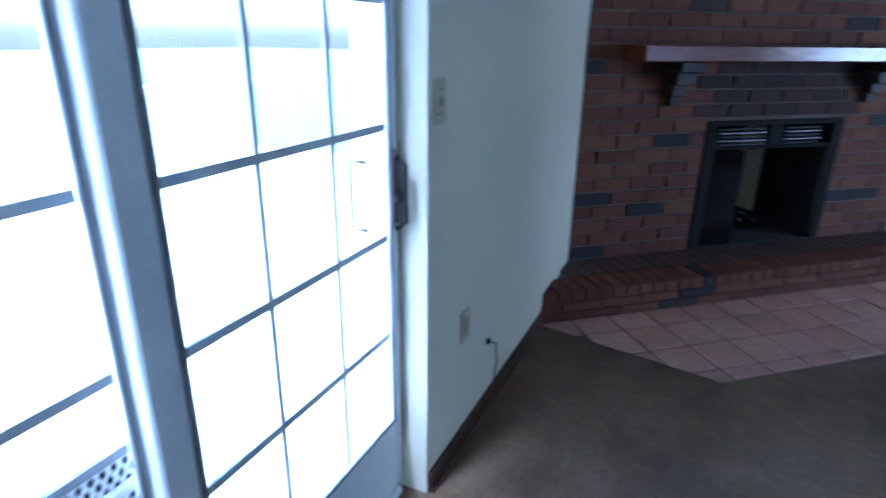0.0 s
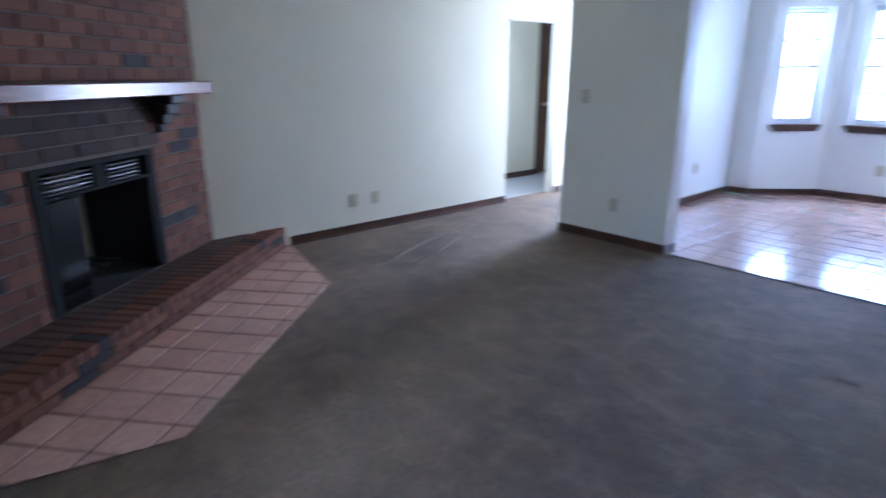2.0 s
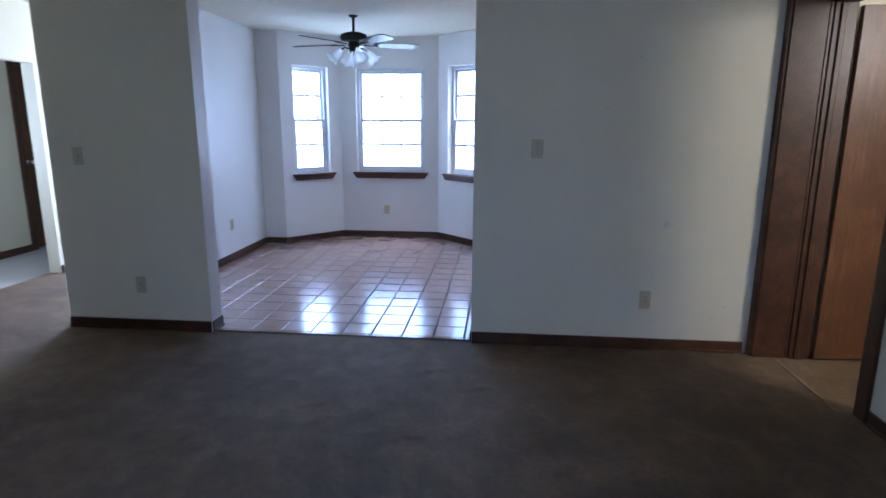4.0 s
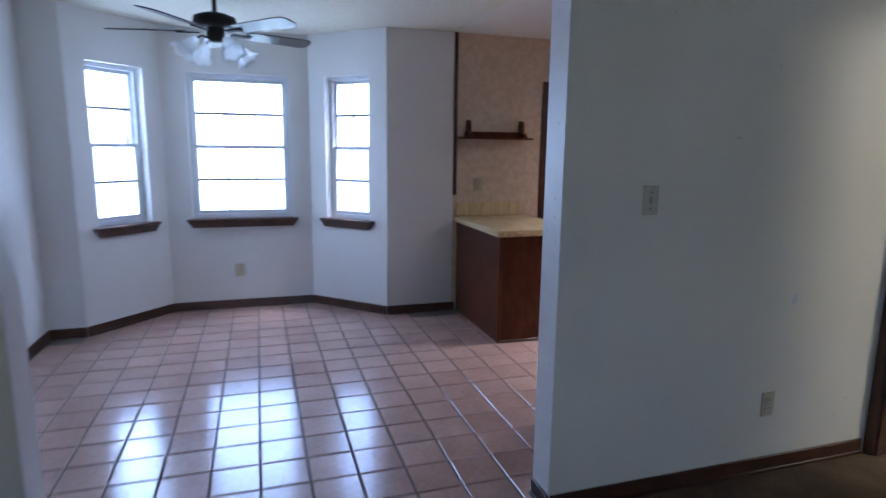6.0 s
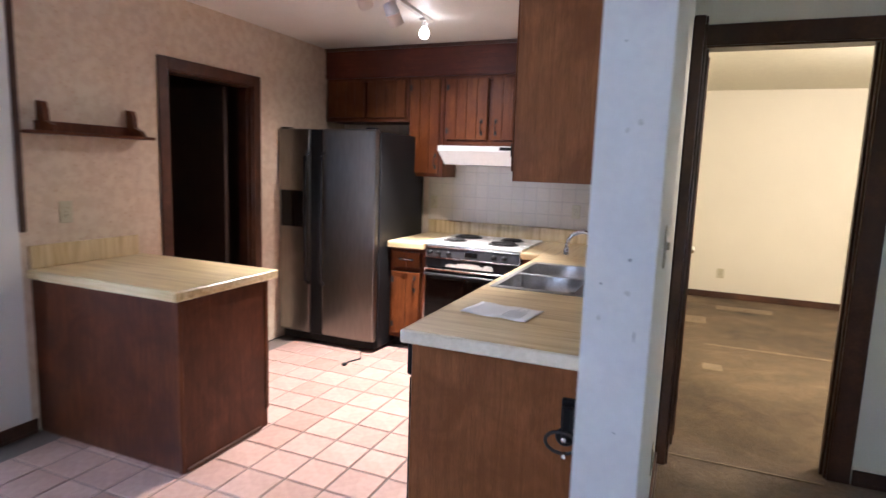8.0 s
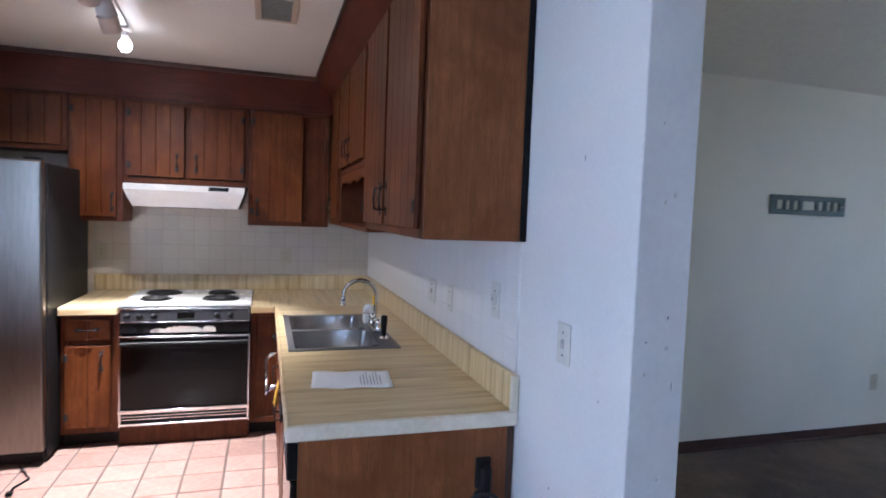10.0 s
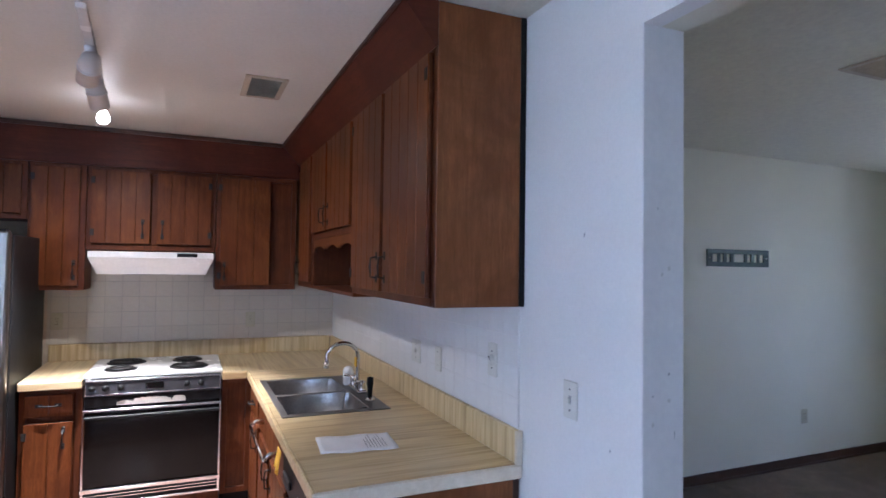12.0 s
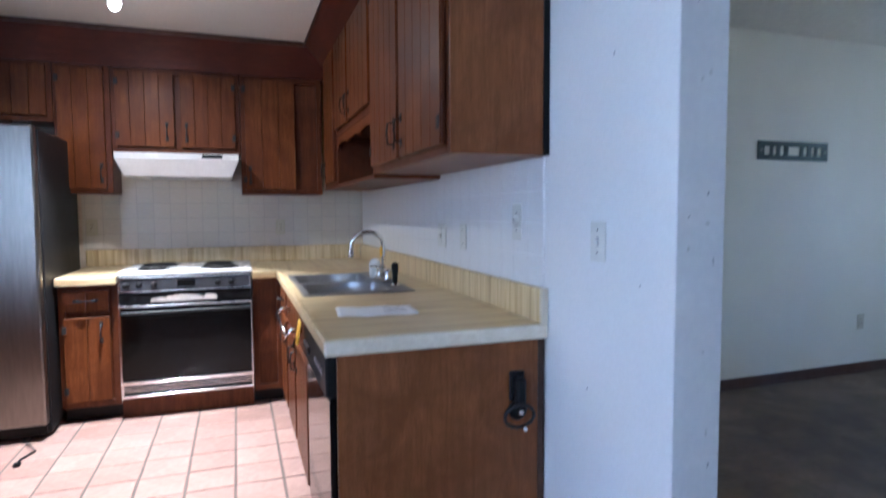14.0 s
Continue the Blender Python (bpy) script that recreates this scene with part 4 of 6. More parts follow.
# wall cabinets over range and fridge
m = at_east(3.21, 0.48)
c = cabinet("dark stained narrow wall cabinet beside the hood", m, 0.56, 0.302, 1.37, 2.19, G)
planked(c, m, 0.19, 0.53, 1.40, 2.165, (0.50, 1.50), 3, hinges=0.535)
m = at_east(3.21, 1.042)
c = cabinet("dark stained two-door cabinet above the range hood", m, 0.79, 0.302, 1.635, 2.19, G)
planked(c, m, 0.03, 0.375, 1.68, 2.165, (0.34, 1.78), 4, hinges=0.04)
planked(c, m, 0.415, 0.765, 1.68, 2.165, (0.46, 1.78), 4, hinges=0.755)
m = at_east(3.21, 1.834)
c = cabinet("dark stained narrow wall cabinet beside the fridge", m, 0.32, 0.302, 1.37, 2.19, G)
planked(c, m, 0.035, 0.30, 1.40, 2.165, (0.06, 1.50), 3, hinges=0.295)
m = at_east(3.21, 2.156)
c = cabinet("dark stained two-door cabinet above the fridge", m, 0.82, 0.302, 1.82, 2.19, G)
planked(c, m, 0.03, 0.395, 1.855, 2.165, None, 4)
planked(c, m, 0.425, 0.79, 1.855, 2.165, None, 4)
setting("soffit", boxes(((0.569, T + 0.002, 2.302), (KE, 0.462, H - 0.001)), ((3.212, 0.462, 2.192), (KE, YN, H - 0.001))), SOFFIT_WOOD, "dark stained boards closing the gap above the cabinets", "soffit")
slope = bmesh.new()
prof = [(0.463, 2.296), (0.469, 2.292), (0.590, H - 0.012), (0.590, H - 0.002), (0.463, H - 0.002)]
ends = [[slope.verts.new((x, y, z)) for y, z in prof] for x in (0.560, 3.208)]
slope.faces.new(ends[0])
slope.faces.new(ends[1][::-1])
for k in range(5):
    slope.faces.new((ends[0][k], ends[1][k], ends[1][(k + 1) % 5], ends[0][(k + 1) % 5]))
bmesh.ops.recalc_face_normals(slope, faces=slope.faces[:])
setting("soffit_slope", slope, SOFFIT_WOOD, "leaning dark stained fascia above the sink cabinets", "soffit")
setting("trim_crown", boxes(((3.195, 0.492, H - 0.03), (3.212, YN - 0.001, H - 0.002), 0.004), ((0.562, 0.586, H - 0.022), (3.192, 0.598, H - 0.002), 0.004)), TRIM, "dark moulding under the kitchen ceiling", "trim")

# base cabinets
CZ = 0.827
end = thing("end_panel", "stained wooden end panel of the counter run with scuffs", "cabinet panel", (0.585, 0.45, 0))
part("panel", box((0.580, 0.125, 0.0), (0.600, 0.813, CZ), 0.003), CAB_END, end)
part("corner_strip", box((0.576, 0.125, 0.0), (0.5805, 0.148, CZ), 0.001), TRIM, end)
dw = thing("dishwasher", "black built-in dishwasher under the counter", "dishwasher", (0.89, 0.45, 0))
part("body", box((0.602, 0.14, 0.09), (1.19, 0.803, CZ - 0.002), 0.003), BLACK, dw)
part("door", box((0.604, 0.804, 0.12), (1.188, 0.833, 0.68), 0.006), BLACK_GLASS, dw, "glossy black door")
part("control_panel", box((0.604, 0.804, 0.684), (1.188, 0.844, CZ - 0.004), 0.006), BLACK, dw)
part("kick_plate", box((0.602, 0.718, 0.0), (1.19, 0.738, 0.088), 0.002), BLACK, dw)
for k in range(4):
    part("button", box((0.66 + k * 0.05, 0.8445, 0.74), (0.69 + k * 0.05, 0.849, 0.76), 0.002), plain("button_grey", (0.2, 0.2, 0.2), 0.4), dw)
part("latch", box((0.98, 0.8445, 0.73), (1.12, 0.856, 0.76), 0.004), IRON, dw)
m = at_south(1.192, 0.813)
c = cabinet("stained sink base cabinet with planked doors", m, 1.0, 0.678, 0.0, CZ, G, toe=0.09, name="base_cabinet", body_top=0.62)
planked(c, m, 0.04, 0.485, 0.13, 0.63, (0.44, 0.55), 4)
planked(c, m, 0.56, 0.96, 0.13, 0.63, (0.56, 0.55), 4)
planked(c, m, 0.04, 0.96, 0.66, 0.80, None, 6, name="false_front")
m = at_south(2.194, 0.813)
c = cabinet("stained corner base cabinet beside the range", m, 0.58, 0.678, 0.0, CZ, G, toe=0.09, name="base_cabinet", body_top=0.62)
planked(c, m, 0.04, 0.44, 0.13, 0.63, (0.08, 0.55), 4)
planked(c, m, 0.04, 0.44, 0.66, 0.80, (0.24, 0.73), 3, False, "drawer")
m = at_east(2.78, 0.815)
c = cabinet("stained filler cabinet between corner and range", m, 0.183, 0.64, 0.0, CZ, G, toe=0.09, name="base_cabinet")
m = at_east(2.78, 1.760)
c = cabinet("stained narrow base cabinet with drawer and door", m, 0.312, 0.64, 0.0, CZ, G, toe=0.09, name="base_cabinet")
planked(c, m, 0.045, 0.285, 0.13, 0.63, (0.09, 0.54), 2, hinges=0.28)
planked(c, m, 0.045, 0.285, 0.665, 0.79, (0.165, 0.73), 2, False, "drawer")
part("filler_below", boxes(((2.782, 1.003, 0.0), (2.81, 1.757, 0.13))), CAB, c)

# counters
CT = 0.870
ct = thing("countertop", "yellow butcher-block patterned laminate countertop with backsplash", "countertop", (1.8, 0.45, CT))
SX0, SX1, SY0, SY1 = 1.475, 2.335, 0.315, 0.800
slab = bmesh.new()
loops = []
for zz in (CZ + 0.003, CT):
    outer = [slab.verts.new((x, y, zz)) for x, y in ((0.572, T + 0.002), (2.735, T + 0.002), (2.735, 0.838), (0.572, 0.838))]
    inner = [slab.verts.new((x, y, zz)) for x, y in ((SX0, SY0), (SX1, SY0), (SX1, SY1), (SX0, SY1))]
    loops.append((outer, inner))
    for k in range(4):
        n = (k + 1) % 4
        slab.faces.new((outer[k], outer[n], inner[n], inner[k]))
for k in range(4):
    n = (k + 1) % 4
    slab.faces.new((loops[0][0][k], loops[0][0][n], loops[1][0][n], loops[1][0][k]))
    slab.faces.new((loops[0][1][k], loops[0][1][n], loops[1][1][n], loops[1][1][k]))
bmesh.ops.recalc_face_normals(slab, faces=slab.faces[:])
part("south_top", slab, LAM_Y, ct)
part("corner_top", box((2.736, T + 0.002, CZ + 0.003), (KE - 0.002, 0.998, CT)), LAM_X, ct)
part("east_top", box((2.736, 1.760, CZ + 0.003), (KE - 0.002, 2.072, CT)), LAM_X, ct)
part("front_edge", boxes(((0.567, 0.838, CZ - 0.004), (2.735, 0.852, CT - 0.001), 0.005), ((2.722, 0.853, CZ - 0.004), (2.7355, 0.998, CT - 0.001), 0.005), ((2.722, 1.760, CZ - 0.004), (2.7355, 2.072, CT - 0.001), 0.005)), LAM_Y, ct)
part("end_edge", box((0.556, T + 0.002, CZ - 0.006), (0.5715, 0.852, CT - 0.0005), 0.005), LAM_EDGE, ct, "worn pale laminate end edge")
part("backsplash", boxes(((0.572, T + 0.002, CT), (KE - 0.03, T + 0.026, CT + 0.115), 0.004)), LAM_Z, ct)
part("backsplash", boxes(((KE - 0.027, T + 0.03, CT), (KE - 0.003, 2.072, CT + 0.115), 0.004)), LAM_Z, ct)
part("backsplash_cap", boxes(((0.556, T + 0.002, CT - 0.001), (0.5715, T + 0.028, CT + 0.116), 0.003)), LAM_EDGE, ct)

# peninsula
pn = thing("peninsula_cabinet", "reddish stained peninsula cabinet standing against the wall", "cabinet", (0.9, 2.45, 0))
part("body", boxes(((0.600, 1.982, 0.0), (1.195, YN - 0.001, CZ), 0.003)), PEN_WOOD, pn)
part("corner_post", box((0.595, 1.977, 0.0), (0.620, 2.002, CZ - 0.001), 0.003), CAB, pn)
part("corner_post", box((1.175, 1.977, 0.10), (1.20, 2.002, CZ - 0.001), 0.003), CAB, pn)
part("base_strip", boxes(((0.621, 1.972, 0.0), (1.13, 1.982, 0.02), 0.002)), TRIM, pn)
pt = thing("countertop", "yellow butcher-block laminate peninsula top with short backsplash", "countertop", (0.9, 2.45, CT))
part("top", box((0.587, 1.977, CZ + 0.002), (1.26, YN - 0.002, CT), 0.0), LAM_Y, pt)
part("front_edge", boxes(((0.575, 1.965, CZ - 0.004), (1.272, 1.9768, CT - 0.001), 0.004), ((1.2602, 1.9768, CZ - 0.004), (1.272, YN - 0.002, CT - 0.001), 0.004), ((0.575, 1.9768, CZ - 0.004), (0.5868, YN - 0.002, CT - 0.001), 0.004)), LAM_Y, pt)
part("backsplash", box((0.592, YN - 0.024, CT), (1.225, YN - 0.001, CT + 0.12), 0.004), LAM_Z, pt)

# ---- appliances ----
def fridge():
    m = at_east(2.535, 2.080)
    W, D, HH = 0.895, 0.84, 1.715
    f = thing("refrigerator", "stainless side-by-side refrigerator with black sides", "refrigerator", m @ Vector((W / 2, -D / 2, 0)))
    part("body", box((0.0, -D, 0.025), (W, -0.065, HH - 0.015), 0.006, m), BLACK, f, "black textured cabinet")
    part("base_grille", box((0.02, -0.12, 0.015), (W - 0.02, -0.05, 0.075), 0.004, m), BLACK, f)
    dr = part("fridge_door", box((0.004, -0.06, 0.085), (0.475, 0.0, HH), 0.014, m, 2), STEEL, f, "brushed stainless door")
    dl = part("freezer_door", box((0.59, -0.06, 0.085), (W - 0.004, 0.0, HH), 0.014, m, 2), STEEL, f, "brushed stainless door")
    part("centre_strip", box((0.478, -0.06, 0.085), (0.587, -0.004, HH - 0.005), 0.004, m), BLACK, f)
    for nm, x, d in (("door_handle", 0.462, dr), ("door_handle", 0.602, dl)):
        part(nm, tube([m @ Vector(p) for p in ((x, 0.0, 0.50), (x, 0.045, 0.53), (x, 0.05, 1.0), (x, 0.045, 1.50), (x, 0.0, 1.53))], 0.013, 10), BLACK, d, "long black handle")
    dp = part("dispenser", boxes(((0.62, -0.002, 0.944), (0.868, 0.006, 1.234), 0.004), m=m), BLACK_GLASS, dl, "black ice and water dispenser")
    for x in (0.05, W - 0.05):
        part("foot", lathe([(0.02, 0), (0.02, 0.03), (0.0, 0.03)], 10, m @ Matrix.Translation((x, -0.15, 0))), BLACK, f)
    for x in (0.02, W - 0.10):
        part("hinge_cover", box((x, -0.07, HH - 0.012), (x + 0.08, -0.01, HH + 0.012), 0.004, m), BLACK, f)


fridge()


def cooker():
    m = at_east(2.755, 1.001) @ Matrix.Translation((0, 0, 0.0385)) @ Matrix.Diagonal((1, 1, 0.9155, 1))
    W = 0.754
    r = thing("range", "drop-in electric range with white cooktop and black oven door", "range", m @ Vector((W / 2, -0.3, 0.1)))
    part("body", box((0.006, -0.63, 0.10), (W - 0.006, -0.02, 0.90), 0.004, m), BLACK, r)
    top = part("cooktop", box((-0.006, -0.64, 0.902), (W + 0.006, 0.005, 0.928), 0.008, m, 2), ENAMEL, r, "white enamel cooktop")
    for x, y, rad in ((0.19, -0.17, 0.10), (0.20, -0.44, 0.078), (0.58, -0.17, 0.078), (0.57, -0.44, 0.10)):
        mm = m @ Matrix.Translation((x, y, 0.928))
        b = part("drip_pan", lathe([(rad + 0.016, 0.0), (rad + 0.014, 0.006), (rad + 0.004, 0.003), (rad * 0.4, -0.0005), (0, -0.0005)], 28, mm), BLACK, top, "black drip pan")
        spiral = [mm @ Vector((math.cos(a) * q, math.sin(a) * q, 0.010)) for a, q in ((k * 0.30, 0.018 + (rad - 0.018) * k / 83) for k in range(84))]
        part("coil", tube(spiral, 0.0052, 6), IRON, top, "black coil burner")
    cp = part("control_panel", box((0.004, -0.02, 0.795), (W - 0.004, 0.012, 0.898), 0.006, m), plain("panel_grey", (0.10, 0.10, 0.105), 0.25, 0.5), r, "dark chrome-trimmed control panel")
    part("panel_trim", boxes(((0.004, 0.012, 0.885), (W - 0.004, 0.017, 0.895), 0.001), ((0.004, 0.012, 0.797), (W - 0.004, 0.017, 0.805), 0.001), ((0.004, 0.012, 0.805), (0.012, 0.017, 0.885), 0.001), ((W - 0.012, 0.012, 0.805), (W - 0.004, 0.017, 0.885), 0.001), m=m), CHROME, cp)
    for x in (0.12, 0.20, 0.56, 0.64, 0.71):
        part("knob", lathe([(0.0, 0.03), (0.015, 0.03), (0.018, 0.004), (0.02, 0.0)], 14, m @ Matrix.Translation((x, 0.013, 0.845)) @ Matrix.Rotation(radians(-90), 4, "X")), BLACK, cp)
    part("clock", box((0.33, 0.0125, 0.825), (0.43, 0.016, 0.868), 0.002, m), BLACK_GLASS, cp)
    part("vent_band", box((0.004, -0.02, 0.725), (W - 0.004, 0.010, 0.793), 0.003, m), BLACK, r, "black band with peeling paint")
    peel = bmesh.new()
    for k, (px, pw, ph) in enumerate(((0.535, 0.052, 0.034), (0.395, 0.125, 0.050), (0.245, 0.045, 0.046), (0.46, 0.05, 0.030), (0.31, 0.04, 0.018))):
        n = 30
        lift = 0.0104 + 0.0002 * k
        mid = peel.verts.new(m @ Vector((px, lift, 0.729)))
        ring = []
        for q in range(n + 1):
            a = math.pi * q / n
            w = random.uniform(0.82, 1.0)
            ring.append(peel.verts.new(m @ Vector((px + math.cos(a) * pw * w, lift, 0.729 + math.sin(a) ** 0.7 * ph * w))))
        for q in range(n):
            peel.faces.new((mid, ring[q], ring[q + 1]))
    bmesh.ops.recalc_face_normals(peel, faces=peel.faces[:])
    part("peeled_patch", peel, plain("bare_primer", (0.55, 0.50, 0.45), 0.6), r, "patch of bare metal where paint peeled")
    od2 = part("oven_door", box((0.004, -0.02, 0.215), (W - 0.004, 0.022, 0.70), 0.006, m), BLACK_GLASS, r, "black glass oven door")
    part("door_trim", boxes(((0.0, 0.018, 0.695), (W, 0.030, 0.712), 0.003), ((0.0, 0.018, 0.205), (W, 0.027, 0.19), 0.003), ((0.0, 0.016, 0.19), (0.012, 0.026, 0.695), 0.003), ((W - 0.012, 0.016, 0.19), (W, 0.026, 0.695), 0.003), m=m), CHROME, od2, "chrome door trim")
    part("oven_handle", boxes(((0.01, 0.03, 0.655), (W - 0.01, 0.055, 0.675), 0.006), ((0.02, 0.018, 0.657), (0.05, 0.03, 0.673), 0), ((W - 0.05, 0.018, 0.657), (W - 0.02, 0.03, 0.673), 0), m=m), BLACK, od2)
    part("lower_panel", box((0.004, -0.02, 0.105), (W - 0.004, 0.012, 0.202), 0.003, m), BLACK, r)
    part("lower_trim", boxes(((0.0, 0.010, 0.100), (W, 0.020, 0.116), 0.002), ((0.0, 0.010, 0.116), (0.014, 0.020, 0.20), 0.002), ((W - 0.014, 0.010, 0.116), (W, 0.020, 0.20), 0.002), ((0.014, 0.011, 0.142), (W - 0.014, 0.015, 0.147)), ((0.014, 0.011, 0.162), (W - 0.014, 0.015, 0.167)), m=m), CHROME, r, "white-chrome lower trim")


cooker()


def hood():
    m = at_east(3.0, 1.058)
    W = 0.733
    h = thing("range_hood", "white range hood under the cabinet", "range hood", m @ Vector((W / 2, -0.15, 1.5)))
    bm = bmesh.new()
    prof = [(-0.51, 1.630), (0.0, 1.624), (0.0, 1.585), (-0.05, 1.478), (-0.51, 1.478)]
    a = [bm.verts.new(m @ Vector((0.0 + (0.045 if z < 1.55 else 0), y, z))) for y, z in prof]
    b = [bm.verts.new(m @ Vector((W - (0.045 if z < 1.55 else 0), y, z))) for y, z in prof]
    bm.faces.new(a)
    bm.faces.new(b[::-1])
    for k in range(5):
        bm.faces.new((a[k], b[k], b[(k + 1) % 5], a[(k + 1) % 5]))
    bmesh.ops.recalc_face_normals(bm, faces=bm.faces[:])
    part("shell", bm, ENAMEL, h, "white enamel shell")
    part("switch_plate", box((0.10, 0.0004, 1.594), (0.225, 0.003, 1.618), 0.001, m), BLACK, h, "black switch plate")
    part("filter", box((0.20, -0.40, 1.473), (0.54, -0.12, 1.4778), 0.001, m), STEEL, h, "metal grease filter")


hood()


# ---- sink ----
def sink_thing():
    s = thing("sink", "double stainless steel drop-in sink", "sink", (1.90, 0.53, CT))
    a, b, c, d = SX0 - 0.012, SX1 + 0.012, SY0 - 0.012, SY1 + 0.012
    mid = (SX0 + SX1) / 2
    b1, b2 = (SX0 + 0.03, mid - 0.015), (mid + 0.015, SX1 - 0.03)
    y0, y1 = SY0 + 0.085, SY1 - 0.02
    part("rim", boxes(((a, c, CT + 0.0005), (b, y0, CT + 0.006), 0.002), ((a, y1, CT + 0.0005), (b, d, CT + 0.006), 0.002), ((a, y0, CT + 0.0005), (b1[0], y1, CT + 0.006), 0.002), ((b1[1], y0, CT + 0.0005), (b2[0], y1, CT + 0.006), 0.002), ((b2[1], y0, CT + 0.0005), (b, y1, CT + 0.006), 0.002)), SINK, s)
    for x0, x1 in (b1, b2):
        bm = bmesh.new()
        bmesh.ops.create_cube(bm, size=1)
        for v in bm.verts:
            k = 0.012 if v.co.z < 0 else 0.0
            v.co = Vector((x1 - k if v.co.x > 0 else x0 + k, y1 - k if v.co.y > 0 else y0 + k, CT + 0.004 if v.co.z > 0 else CT - 0.17))
        bmesh.ops.delete(bm, geom=[f for f in bm.faces if f.normal.z > 0.9 or f.calc_center_median().z > CT], context="FACES")
        bmesh.ops.bevel(bm, geom=[e for e in bm.edges if not e.is_boundary], offset=0.03, segments=3, affect="EDGES")
        for f in bm.faces:
            f.smooth = True
        bowl = part("bowl", bm, SINK, s)
        part("drain", lathe([(0.045, 0.0), (0.042, 0.004), (0.03, 0.001), (0.0, 0.001)], 20, Matrix.Translation(((x0 + x1) / 2, (y0 + y1) / 2, CT - 0.169))), CHROME, bowl)


sink_thing()
fx, fy = 1.90, 0.350
fa = thing("faucet", "chrome gooseneck kitchen faucet with two lever taps", "faucet", (fx, fy, CT + 0.006))
part("base", box((fx - 0.11, fy - 0.028, CT + 0.0065), (fx + 0.11, fy + 0.028, CT + 0.026), 0.010, None, 3), CHROME, fa)
neck = [(fx, fy, CT + 0.026), (fx, fy, CT + 0.14)] + [(fx, fy + 0.085 - 0.085 * math.cos(a), CT + 0.19 + 0.075 * math.sin(a)) for a in [k * math.pi / 10 for k in range(0, 11)]] + [(fx, fy + 0.172, CT + 0.155)]
part("neck", tube(neck, 0.011, 12), CHROME, fa)
part("spout_tip", tube([(fx, fy + 0.172, CT + 0.165), (fx, fy + 0.173, CT + 0.135)], 0.014, 12), CHROME, fa)
for s in (-1, 1):
    part("tap", merge(lathe([(0.022, 0.0), (0.018, 0.03), (0.02, 0.045), (0.0, 0.05)], 16, Matrix.Translation((fx + s * 0.085, fy, CT + 0.026))), tube([(fx + s * 0.085, fy, CT + 0.066), (fx + s * 0.10, fy + 0.05, CT + 0.075)], [0.008, 0.006], 8)), CHROME, fa)
part("tag", box((fx - 0.013, fy + 0.010, CT + 0.135), (fx + 0.013, fy + 0.016, CT + 0.185), 0.002), YELLOW, fa, "yellow tag on the neck")
sp = thing("sprayer", "black side spray in its chrome base", "sprayer", (1.66, 0.350, CT + 0.006))
part("collar", lathe([(0.024, 0.0), (0.02, 0.012), (0.0, 0.012)], 16, Matrix.Translation((1.66, 0.350, CT + 0.0065))), CHROME, sp)
part("head", lathe([(0.012, 0.0), (0.014, 0.04), (0.018, 0.075), (0.016, 0.10), (0.0, 0.105)], 14, Matrix.Translation((1.66, 0.350, CT + 0.018))), BLACK, sp)
so = thing("soap_bottle", "white rounded soap dispenser behind the sink", "soap bottle", (2.06, 0.36, CT + 0.006))
part("bottle", lathe([(0.0, 0.0), (0.026, 0.001), (0.031, 0.015), (0.032, 0.07), (0.026, 0.095), (0.012, 0.105), (0.0, 0.106)], 18, Matrix.Translation((2.06, 0.36, CT + 0.0065))), ENAMEL, so)


